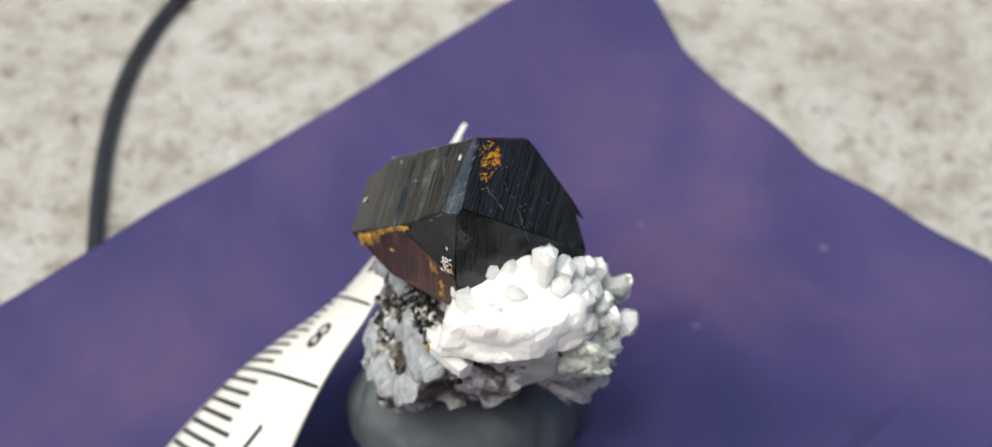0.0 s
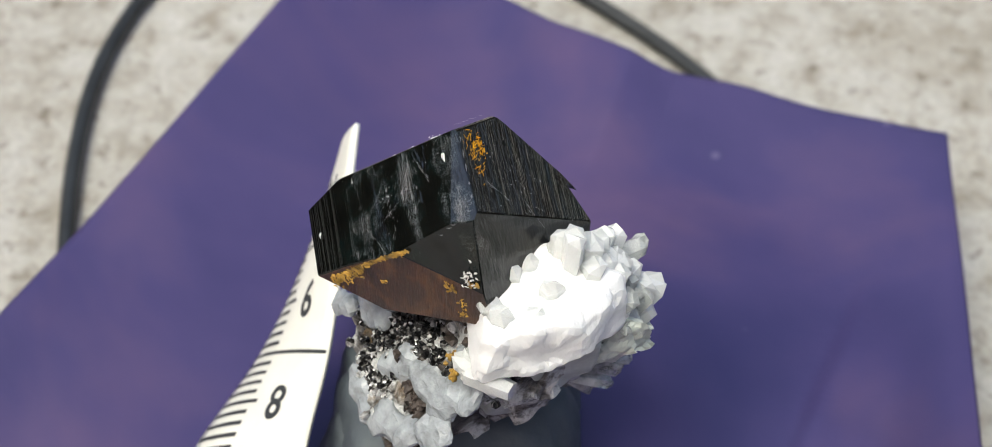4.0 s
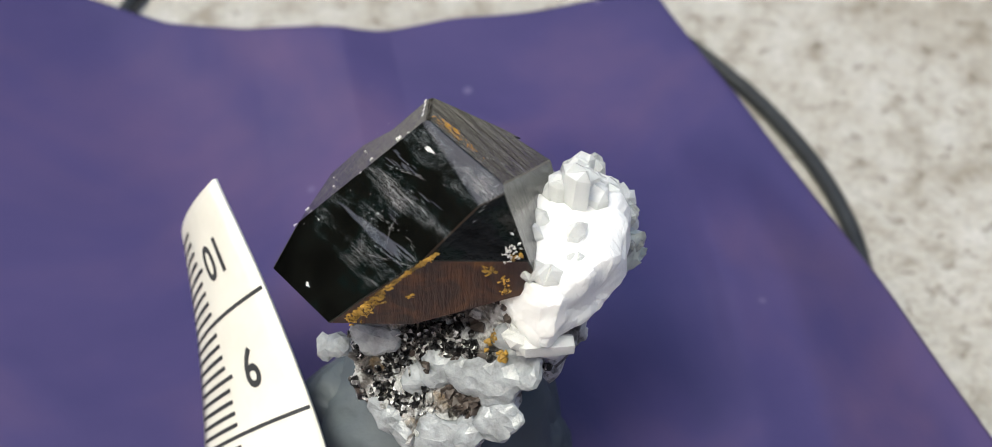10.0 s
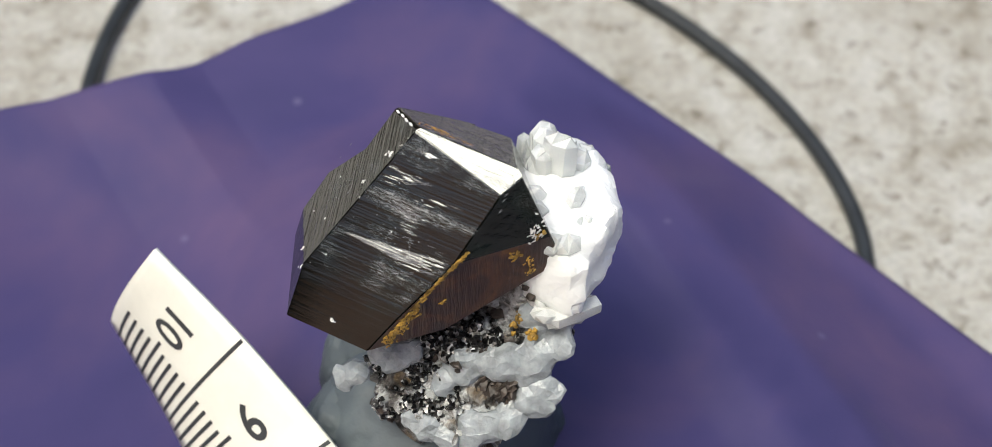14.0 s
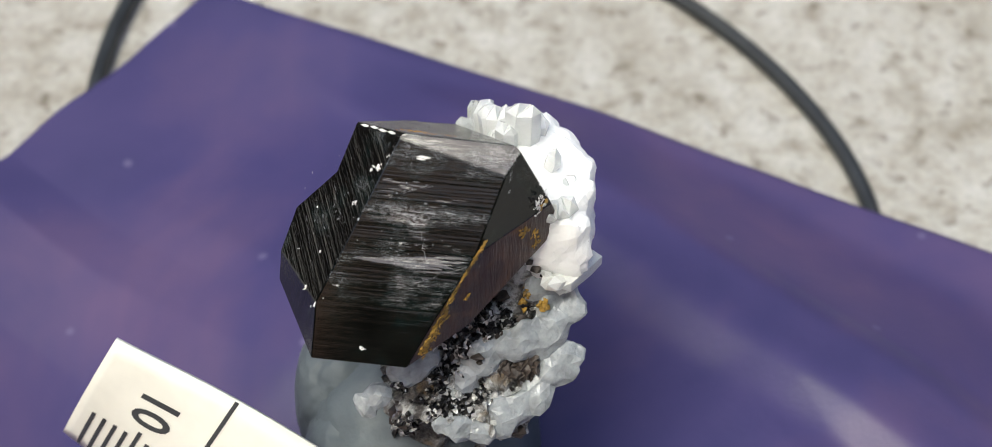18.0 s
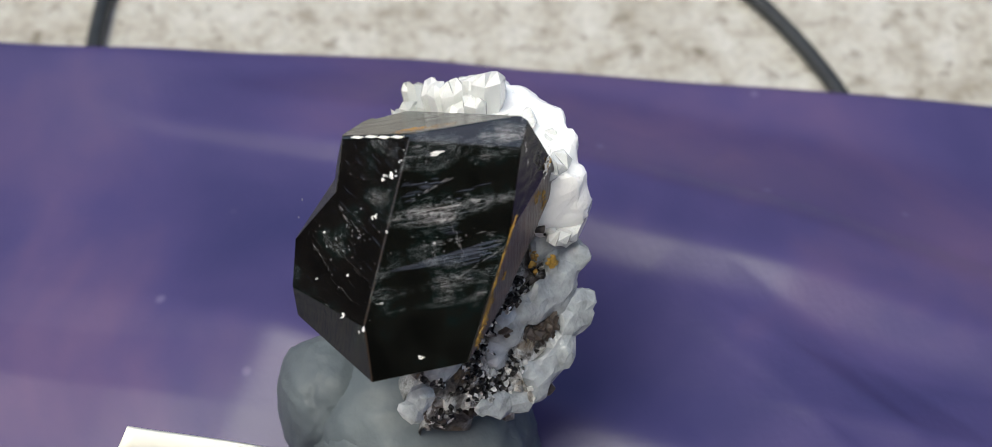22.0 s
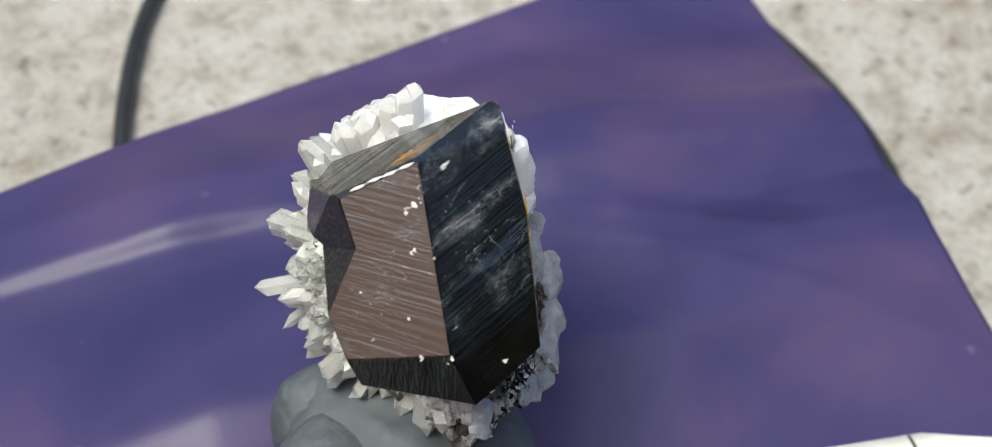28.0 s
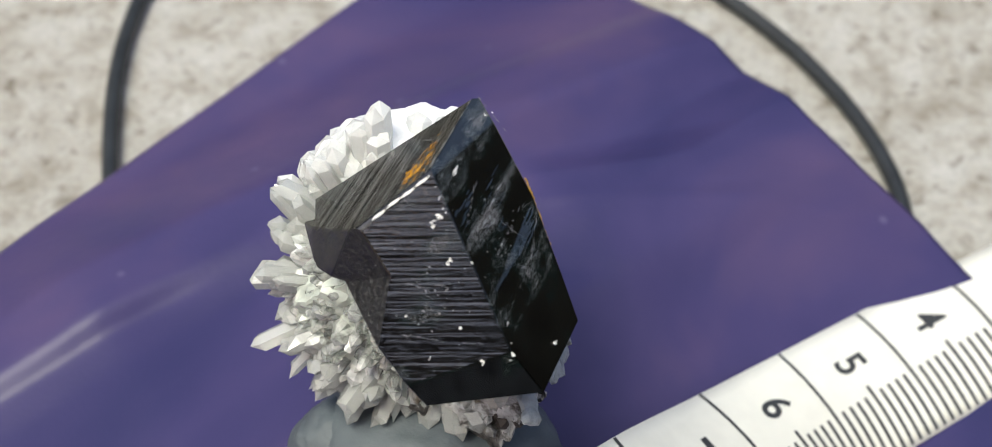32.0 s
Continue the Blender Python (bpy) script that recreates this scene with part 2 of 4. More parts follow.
def mat_rock():
    """Vein quartz with smoky and iron-stained patches and dark specks."""
    m, nd, lk, b = material("vein_quartz", 0.42)
    v = coords(nd, lk)
    n = tex_noise(nd, lk, v, 260, 5, 0.62, 0.6)
    n2 = tex_noise(nd, lk, v, 1100, 4, 0.7)
    n3 = tex_noise(nd, lk, v, 420, 3, 0.6, 0.4)
    c = ramp(nd, lk, n, [(0.36, (0.030, 0.028, 0.027)), (0.45, (0.16, 0.15, 0.14)), (0.52, (0.50, 0.51, 0.51)), (0.66, (0.74, 0.75, 0.74))])
    c = mix(nd, lk, 0.85, c, ramp(nd, lk, n2, [(0.38, (0.16, 0.15, 0.13)), (0.52, grey(1.0))]), "MULTIPLY")
    c = mix(nd, lk, ramp(nd, lk, n3, [(0.60, grey(0.0)), (0.70, grey(0.55))]), c, (0.20, 0.13, 0.055))
    lk.new(c, b.inputs["Base Color"])
    bump(nd, lk, b, mix(nd, lk, 0.5, n, n2), 0.9, 0.0010)
    return m


def mat_ore():
    """Black metallic grains, a few of them bright."""
    m, nd, lk, b = material("dark_ore", 0.28, 0.5)
    v = coords(nd, lk)
    vo = nd.new("ShaderNodeTexVoronoi")
    vo.inputs["Scale"].default_value = 3400
    lk.new(v, vo.inputs["Vector"])
    sep = nd.new("ShaderNodeSeparateColor")
    lk.new(vo.outputs["Color"], sep.inputs["Color"])
    n = tex_noise(nd, lk, v, 700, 4, 0.7)
    pick = calc(nd, lk, "ADD", sep.outputs["Red"], calc(nd, lk, "MULTIPLY", calc(nd, lk, "SUBTRACT", n, 0.5), 1.2))
    lk.new(ramp(nd, lk, pick, [(0.42, (0.010, 0.010, 0.011)), (0.62, (0.060, 0.058, 0.055)), (0.78, (0.30, 0.29, 0.28)), (0.92, (0.80, 0.80, 0.79))]), b.inputs["Base Color"])
    bump(nd, lk, b, mix(nd, lk, 0.5, vo.outputs["Distance"], sep.outputs["Green"]), 0.9, 0.0006)
    return m


STRIATED = mat_crystal("striated_crystal", (0.0045, 0.0048, 0.0040), 0.07, (1.0, 0.022, 1.0), 0.0, 0.78, 0.00007, 0.30)
CROSSED = mat_crystal("cross_striated_crystal", (0.0048, 0.0040, 0.0036), 0.08, (0.022, 1.0, 1.0), -23.5, 0.70, 0.00015, 1.1)
GLASSY = mat_crystal("glassy_crystal", (0.010, 0.011, 0.013), 0.07, (0.3, 1.0, 0.3), 40.0, 0.5, 0.00012, 0.25)
RIDGED = mat_crystal("ridged_crystal", (0.0060, 0.0052, 0.0042), 0.12, (1.0, 0.022, 1.0), 0.0, 0.25, 0.00022, 0.35)
SCUFFED = mat_crystal("worn_crystal_edge", (0.0060, 0.0055, 0.0050), 0.09, (1.0, 0.022, 1.0), 0.0, 0.7, 0.00006, 0.7)
BROWN = mat_brown()
BROKEN = plain("broken_crystal", (0.012, 0.012, 0.013), 0.36, vary=0.95, scale=2600, bumpy=0.9)
QUARTZ, ROCK, ORE = mat_quartz("milky_quartz_crystal", 0.45, 0.5), mat_rock(), mat_ore()
CLEAR = mat_quartz("clear_quartz_crystal", 0.95, 0.3, (0.50, 0.58, 0.50))
PALE = plain("pale_green_quartz", (0.52, 0.56, 0.51), 0.35, vary=0.25, scale=500, bumpy=0.4)
MILKY = plain("milky_quartz", (0.95, 0.95, 0.93), 0.4, vary=0.06, scale=500, bumpy=0.4)
milk = MILKY.node_tree.nodes["Principled BSDF"]
milk.inputs["Subsurface Weight"].default_value = 0.6
milk.inputs["Subsurface Radius"].default_value = (1.0, 1.0, 0.97)
milk.inputs["Subsurface Scale"].default_value = 0.0025
BLUISH = plain("bluish_quartz", (0.33, 0.355, 0.375), 0.22, vary=0.35, scale=700, bumpy=0.9)
blue = BLUISH.node_tree.nodes["Principled BSDF"]
blue.inputs["Subsurface Weight"].default_value = 0.3
blue.inputs["Subsurface Radius"].default_value = (0.95, 1.0, 1.0)
blue.inputs["Subsurface Scale"].default_value = 0.002
CRUST = plain("iron_crust", (0.34, 0.20, 0.035), 0.5, vary=0.8, scale=900, bumpy=0.8)
# orange that paints the amber light reflected inside the crystal
AMBER = plain("amber_glow", (0.88, 0.32, 0.010), 0.25, vary=0.5, scale=900)
CHIP = plain("white_chip", (0.75, 0.74, 0.72), 0.5, vary=0.1)
DUST = plain("pale_dust", (0.16, 0.16, 0.17), 0.6, vary=0.3, scale=2000, bumpy=0)
# bright ochre of the added slope that the crystal reflects
OCHRE = plain("ochre_reflector", (0.85, 0.50, 0.34), 0.85, vary=0.12, scale=6, bumpy=0.0)
BROWNROCK = plain("brown_rock", (0.055, 0.042, 0.035), 0.55, vary=0.7, scale=700, bumpy=0.8)
# near-black colour of the added blocks that darken reflections
BLOCK_DARK = plain("dark_block", (0.035, 0.03, 0.027), 0.9, vary=0.25, scale=4, bumpy=0.0)

# ---------------------------------------------------------------- ground
def ground():
    bm = bmesh.new()
    bmesh.ops.create_grid(bm, x_segments=40, y_segments=40, size=1.0)
    for v in bm.verts:
        r = v.co.xy.length
        s = 0.6 if r < 0.4 else 0.6 + (r - 0.4) ** 2 * 90
        v.co.x *= s
        v.co.y *= s
    return tagged(part("ground", bm, CONCRETE), "sunlit rough grey-beige concrete slab", "ground", kind="structure")


ground()


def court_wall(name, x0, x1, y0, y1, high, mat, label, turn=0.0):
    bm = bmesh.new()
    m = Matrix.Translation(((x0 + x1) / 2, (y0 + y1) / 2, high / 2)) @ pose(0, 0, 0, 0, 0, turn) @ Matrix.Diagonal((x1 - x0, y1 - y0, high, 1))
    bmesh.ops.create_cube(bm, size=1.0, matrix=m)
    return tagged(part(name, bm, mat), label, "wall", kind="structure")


# added wall behind the camera, unseen, so that the crystal reflects something dark
court_wall("unseen_wall_south", 0.27, 1.8, -1.4, -1.2, 1.6, BLOCK_DARK, "added dark wall out of view, darkens the crystal's reflections")
# an added, unseen ochre slope that gives the crystal's faces brown reflections
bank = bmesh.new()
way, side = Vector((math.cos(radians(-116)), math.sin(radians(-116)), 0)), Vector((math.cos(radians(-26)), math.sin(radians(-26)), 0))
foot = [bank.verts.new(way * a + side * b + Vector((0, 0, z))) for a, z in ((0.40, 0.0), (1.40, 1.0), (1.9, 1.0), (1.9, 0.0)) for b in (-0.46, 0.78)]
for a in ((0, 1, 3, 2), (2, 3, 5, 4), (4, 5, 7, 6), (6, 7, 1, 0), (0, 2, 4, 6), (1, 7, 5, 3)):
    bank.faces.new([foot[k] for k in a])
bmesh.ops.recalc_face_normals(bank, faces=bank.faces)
tagged(part("brown_reflector", bank, OCHRE), "added ochre slope out of view, reflected brown in the crystal", "bank", kind="structure")
# added low dark blocks, unseen, that keep bright surroundings out of the reflections
court_wall("unseen_block_west", -0.26, -0.20, -0.15, 0.17, 0.145, BLOCK_DARK, "added low dark block out of view, darkens the crystal's reflections")
court_wall("unseen_block_south", -0.05, 0.26, -0.18, -0.12, 0.12, BLOCK_DARK, "added low dark block out of view, darkens the crystal's reflections")
court_wall("unseen_block_north", -0.26, 0.26, 0.17, 0.23, 0.072, BLOCK_DARK, "added low dark block out of view, darkens the crystal's reflections")
court_wall("unseen_block_east", 0.20, 0.26, -0.12, 0.17, 0.105, BLOCK_DARK, "added low dark block out of view, darkens the crystal's reflections")


# ---------------------------------------------------------------- paper
PA, PB, PC, PD = (0.38, 8.15), (5.50, 3.68), (2.44, -6.81), (-7.0, -1.6)


def fold(x, y, a, b, rise, run, back=None):
    """The height of a sharp ridge or valley along the line a-b; it fades over run to its left and over back to its right, and past the line's ends."""
    ax, ay, bx, by = *a, *b
    l = math.hypot(bx - ax, by - ay)
    ux, uy = (bx - ax) / l, (by - ay) / l
    s = (x - ax) * ux + (y - ay) * uy
    w = (x - ax) * -uy + (y - ay) * ux
    past = max(0.0, -s, s - l)
    return rise * max(0.0, 1 - abs(w) / (run if w > 0 else back or run)) * max(0.0, 1 - past / 1.8)


def paper_height(x, y):
    # a long ridge runs past the specimen, its strip-like crest leaning outwards
    o, q = 0.83 * x - 0.56 * y, -0.56 * x - 0.83 * y
    high = 0.95
    if q > 2.0:
        high -= 0.14 * (q - 2.0)
    if q < -2.0:
        high -= 0.25 * (-2.0 - q)
    if o < 0.3:
        f = max(0.0, 1 - (0.3 - o) / 2.2)
    elif o < 1.87:
        f = 1 - 0.10 * (o - 0.3)
    elif o < 2.3:
        f = 0.843 + (0.32 if q > -0.5 else 0.32 + 0.27 * max(-1.0, q + 0.5)) * (o - 1.87)
    elif o < 2.9:
        f = 1.0 - 0.12 * (o - 2.3)
    else:
        f = max(0.0, 0.93 - 0.48 * (o - 2.9))
    lift = max(0.0, high) * f
    # the stiff sheet bends up towards its edges
    rise = 0.0
    for (ax, ay), (bx, by), high_a, high_b, run in ((PB, PC, 0.62, 0.05, 3.4), (PD, PA, -0.10, 0.80, 3.6), (PA, PB, 0.62, 0.62, 3.6), (PC, PD, 0.06, 0.0, 2.6)):
        l = math.hypot(bx - ax, by - ay)
        w = abs((x - ax) * (by - ay) - (y - ay) * (bx - ax)) / l
        k = ((x - ax) * (bx - ax) + (y - ay) * (by - ay)) / (l * l)
        up = (high_a + (high_b - high_a) * min(1.0, max(0.0, k))) * max(0.0, 1 - w / run) ** 1.3
        rise = 0.5 * (rise + up + math.sqrt((rise - up) ** 2 + 0.004))
    z = -3.33 + 0.5 * (lift + rise + math.sqrt((lift - rise) ** 2 + 0.015))
    z += 0.04 * noise.noise(Vector((x * 0.35, y * 0.35, 3.0))) + 0.02 * noise.noise(Vector((x * 0.9, y * 0.9, 9.0)))
    return z


def creases(x, y):
    """The sharper creases, added to the sheet's soft swellings."""
    z = fold(x, y, (1.05, -2.45), (-0.35, -4.65), 0.14, 0.9, 1.4)
    z += fold(x, y, (-0.3, -2.85), (-0.93, -3.3), 0.08, 0.4) + fold(x, y, (-0.93, -3.3), (-1.7, -4.9), 0.15, 0.6, 1.0)
    z += fold(x, y, (-0.5, -2.5), (-2.4, -3.4), 0.12, 0.6, 0.8) + fold(x, y, (-3.5, 3.6), (-5.0, -1.0), 0.05, 0.5, 0.9)
    z += fold(x, y, (2.65, 5.3), (1.35, 2.9), 0.08, 0.5, 0.9)
    return z


def paper_sheet():
    n = 240
    bm = bmesh.new()
    grid = []
    places = []
    for i in range(n + 1):
        row = []
        for j in range(n + 1):
            u, v = i / n, j / n
            x = (1 - u) * ((1 - v) * PD[0] + v * PA[0]) + u * ((1 - v) * PC[0] + v * PB[0])
            y = (1 - u) * ((1 - v) * PD[1] + v * PA[1]) + u * ((1 - v) * PC[1] + v * PB[1])
            x += 0.12 * u ** 2 * math.sin(math.pi * v ** 1.2)
            y -= v ** 5 * 0.76 * math.sin(math.pi * u ** 0.65) * min(1.0, u / 0.2)
            x, y = x - 0.20 * (1 - u) ** 3 * (1 - v), y + 0.15 * (1 - u) ** 3 * (1 - v)
            ragged = 0.16 * noise.noise(Vector((u * 5, 4.0, 0))) * (1 - v) ** 8 + 0.07 * noise.noise(Vector((u * 7, 8.0, 0))) * v ** 8
            x, y = x + 0.5 * ragged, y + 0.8 * ragged
            row.append((x, y, paper_height(x, y)))
        places.append(row)
    high = np.array([[p[2] for p in row] for row in places])
    for _ in range(10):
        wide = np.pad(high, 1, mode="reflect", reflect_type="odd")
        high = (wide[:-2, 1:-1] + wide[2:, 1:-1] + wide[1:-1, :-2] + wide[1:-1, 2:] + 2 * high) / 6
    for row, heights in zip(places, high):
        grid.append([bm.verts.new(tf((x, y, z + creases(x, y)))) for (x, y, _), z in zip(row, heights)])
    for i in range(n):
        for j in range(n):
            bm.faces.new((grid[i][j], grid[i + 1][j], grid[i + 1][j + 1], grid[i][j + 1]))
    ob = part("purple_paper", bm, PAPER, smooth=True)
    mod = ob.modifiers.new("thickness", "SOLIDIFY")
    mod.thickness = 0.0003
    return tagged(ob, "glossy dark purple printed paper sheet with folds", "paper")


paper = paper_sheet()


def turntable():
    bm = bmesh.new()
    bmesh.ops.create_cone(bm, cap_ends=True, segments=64, radius1=0.021, radius2=0.020, depth=0.0081, matrix=Matrix.Translation((0, 0, 0.00405)))
    return tagged(part("turntable", bm, RUBBER), "small black display turntable under the purple paper", "turntable")


table = turntable()


# ---------------------------------------------------------------- putty
def putty_lump(name, root, c, r, seed, label=""):
    """A pressed lump with soft dents and a few knife-like creases."""
    bm = bmesh.new()
    bmesh.ops.create_icosphere(bm, subdivisions=5, radius=1.0)
    off = Vector((seed, 1.7 * seed, 0.3))
    for v in bm.verts:
        p = v.co.copy()
        q = Vector((math.copysign(abs(p.x) ** 0.8, p.x), math.copysign(abs(p.y) ** 0.8, p.y), math.copysign(abs(p.z) ** 0.7, p.z)))
        k = 1 + 0.09 * noise.noise(p * 1.6 + off) + 0.03 * noise.noise(p * 5 + off)
        k -= 0.05 * max(0.0, 1 - abs(noise.noise(p * 2.3 + off * 2)) / 0.06)
        w = 1.0 + 0.10 * (-p.z)
        v.co = tf((c[0] + r[0] * q.x * k * w, c[1] + r[1] * q.y * k * w, max(-3.27, c[2] + r[2] * q.z * k)))
    return part(name, bm, PUTTY, root, label, smooth=True)


def putty_mount():
    root = tagged(new("putty_mount"), "lump of dark blue-grey putty under the crystal", "putty")
    putty_lump("core", root, (0.02, 0.55, -2.35), (0.98, 0.91, 1.02), 3.0)
    for k, (a, z, size) in enumerate(((20, -2.05, 0.42), (75, -1.95, 0.46), (130, -2.1, 0.44), (185, -2.3, 0.40), (245, -2.5, 0.40), (305, -2.4, 0.42))):
        x, y = 0.02 + 0.70 * math.cos(radians(a)), 0.55 + 0.64 * math.sin(radians(a))
        putty_lump("pressed_lobe", root, (x, y, z), (size, size * 0.9, size * 1.2), 5.0 + 2.3 * k)
    return root


putty = putty_mount()


# ---------------------------------------------------------------- tape
TR = [(2.0, (-3.7, -4.55, -3.16)), (3.0, (-3.10, -3.72, -3.10)), (4.0, (-2.55, -2.86, -2.97)), (5.0, (-2.06, -2.0, -2.75)), (6.0, (-1.61, -1.10, -2.42)), (7.0, (-1.24, 0.06, -1.66)),
      (8.0, (-0.95, 0.84, -1.36)), (9.0, (-0.70, 1.74, -0.98)), (10.0, (-0.49, 2.62, -0.70))]
TL = [(2.0, (-4.75, -3.75, -3.24)), (3.0, (-4.13, -2.95, -3.22)), (4.0, (-3.57, -2.15, -3.20)), (5.0, (-3.08, -1.35, -3.12)), (6.0, (-2.76, -0.42, -2.74)), (7.0, (-2.16, 0.66, -2.40)),
      (8.0, (-1.49, 1.60, -2.32)), (9.0, (-0.99, 2.38, -2.10)), (10.0, (-0.52, 3.24, -1.94))]


def along(rows, s):
    """Catmull-Rom through the rows at s."""
    k = min(max(int(s) - 2, 0), len(rows) - 2)
    t = s - rows[k][0]
    p = [Vector(rows[min(max(k + d, 0), len(rows) - 1)][1]) for d in (-1, 0, 1, 2)]
    if k == 0:
        p[0] = 2 * p[1] - p[2]
    if k == len(rows) - 2:
        p[3] = 2 * p[2] - p[1]
    return 0.5 * ((2 * p[1]) + (p[2] - p[0]) * t + (2 * p[0] - 5 * p[1] + 4 * p[2] - p[3]) * t * t + (3 * p[1] - p[0] - 3 * p[2] + p[3]) * t ** 3)


def tape_at(s, w):
    """A place on the tape: s in its own cm, w across from the numbered edge (0) to the ticked edge (1)."""
    a, b = along(TR, s), along(TL, s)
    n = (b - a).cross(along(TR, s + 0.05) - a).normalized()
    if n.z < 0:
        n = -n
    return a.lerp(b, w) - n * 0.10 * (1 - (2 * w - 1) ** 2) * -1, n


def tape():
    bm = bmesh.new()
    rows = []
    ns, nw = 110, 10
    for i in range(ns + 1):
        s = 2.0 + 8.05 * i / ns
        rows.append([bm.verts.new(tf(tape_at(s, j / nw)[0])) for j in range(nw + 1)])
    for i in range(ns):
        for j in range(nw):
            bm.faces.new((rows[i][j], rows[i + 1][j], rows[i + 1][j + 1], rows[i][j + 1]))
    root = tagged(new("tape_measure"), "white centimetre tape strip, curled up beside the crystal", "ruler")
    strip = part("strip", bm, TAPE, root, smooth=True)
    mod = strip.modifiers.new("thickness", "SOLIDIFY")
    mod.thickness, mod.offset = 0.0004, 0.0
    # printed marks
    def mark(s, w0, w1, width):
        bm = bmesh.new()
        n = 8
        rows = []
        for k in range(n + 1):
            w = w0 + (w1 - w0) * k / n
            row = []
            for ds in (-width / 2, width / 2):
                p, nn = tape_at(s + ds, w)
                row.append(bm.verts.new(tf(p + nn * 0.024)))
            rows.append(row)
        for k in range(n):
            bm.faces.new((rows[k][0], rows[k][1], rows[k + 1][1], rows[k + 1][0]))
        return part("tick_mark", bm, INK, strip)

    for k in range(21, 100):
        if k % 10:
            mark(k / 10, 0.56 if k % 5 else 0.50, 0.985, 0.036)
        else:
            mark(k / 10, 0.0, 0.985, 0.034)
    for num in range(3, 11):
        cu = bpy.data.curves.new("digits", "FONT")
        cu.body = str(num)
        cu.size = 0.46
        cu.align_x, cu.align_y = "CENTER", "CENTER"
        cu.offset = 0.008
        cu.resolution_u = 4
        ob = new("digits", cu)
        me = bpy.data.meshes.new_from_object(ob.evaluated_get(bpy.context.evaluated_depsgraph_get()))
        bpy.data.objects.remove(ob)
        bm = bmesh.new()
        bm.from_mesh(me)
        bmesh.ops.triangulate(bm, faces=bm.faces)
        bmesh.ops.subdivide_edges(bm, edges=bm.edges, cuts=2, use_grid_fill=True)
        for v in bm.verts:
            p, nn = tape_at(num - 0.5 - v.co.y, 0.31 + v.co.x * 0.85 / 1.41)
            v.co = tf(p + nn * 0.024)
        part("number", bm, INK, strip, "black printed number")
    return root


ruler = tape()


# ---------------------------------------------------------------- crystal
def convex(planes, size=4.0):
    """The convex body inside planes (normal, distance), in cm; returns a bmesh whose faces carry the plane's number."""
    bm = bmesh.new()
    bmesh.ops.create_cube(bm, size=size)
    tag = bm.faces.layers.int.new("plane")
    for k, (n, d) in enumerate(planes):
        n = Vector(n)
        l = n.length
        g = bmesh.ops.bisect_plane(bm, geom=bm.verts[:] + bm.edges[:] + bm.faces[:], plane_co=n / l * (d / l), plane_no=n / l, clear_outer=True, dist=1e-6)
        cut = [e for e in g["geom_cut"] if isinstance(e, bmesh.types.BMEdge)]
        if len(cut) > 2:
            for f in bmesh.ops.edgeloop_fill(bm, edges=cut)["faces"]:
                f[tag] = k + 1
    return bm


G = ((-0.768, 0.0, 0.640), 0.864)
H = ((-0.278, 0.724, 0.631), 1.221)
T = ((0.669, -0.024, 0.743), 0.918)
EDGE = ((-0.5817, -0.0654, 0.8107), 1.0309)
L = ((-0.80, 0.0, 0.60), 0.878)
HL = ((-0.435, 0.827, 0.355), 1.344)
B = ((-0.638, -0.770, 0.018), 0.346)
M1 = ((-0.619, -0.751, 0.230), 0.487)
M2 = ((0.673, -0.665, 0.325), 0.517)
R = ((0.97, 0.10, 0.20), 1.135)
U1 = ((0.20, -0.35, -0.93), -0.197)
U2 = ((0.30, 0.20, -0.93), 0.14)
U3 = ((-0.05, 0.0, -1.0), -0.035)
CUT = ((0.520, 0.680, 0.515), 1.1125)
CUTB = ((-0.520, -0.680, -0.515), -1.1125)
Z = ((0.625, 0.585, -0.518), 0.570)
W = ((0.613, 0.752, 0.242), 1.136)
WL = ((0.722, 0.670, 0.170), 1.120)
X = ((0.265, 0.955, 0.152), 1.110)
V = ((-0.158, 0.508, -0.847), 0.030)
BRIM = ((0.191, 0.482, 0.855), 1.346)
BODY = [G, H, T, EDGE, BRIM, L, HL, B, M1, M2, R, U1, U2, U3, Z]
LOWER = BODY + [CUT]
UPPER = [H, T, BRIM, M2, R, W, WL, X, V, CUTB]
SKIN = {0: (G, L), 1: (H,), 2: (B,), 3: (HL, M1, M2), 4: (T, W, WL, R), 5: (EDGE, BRIM), 6: (X, CUT, Z, U1, U2, U3, V, CUTB)}


def skin_of(plane):
    return next(k for k, planes in SKIN.items() if plane in planes)


def crystal(root):
    whole = bmesh.new()
    for planes in (LOWER, UPPER):
        bm = convex(planes)
        tag = bm.faces.layers.int["plane"]
        for f in bm.faces:
            f.material_index = skin_of(planes[f[tag] - 1]) if f[tag] else 3
        bmesh.ops.bevel(bm, geom=[e for e in bm.edges if e.calc_length() > 0.08 and not any(planes[f[tag] - 1] in (CUT, CUTB) for f in e.link_faces)], offset=0.007, segments=1, affect="EDGES")
        for v in bm.verts:
            v.co = tf(v.co)
        tmp = bpy.data.meshes.new("tmp")
        bm.to_mesh(tmp)
        bm.free()
        whole.from_mesh(tmp)
        bpy.data.meshes.remove(tmp)
    return part("crystal", whole, [STRIATED, CROSSED, BROWN, GLASSY, RIDGED, SCUFFED, BROKEN], root, "black glassy striated crystal with sharp faces")


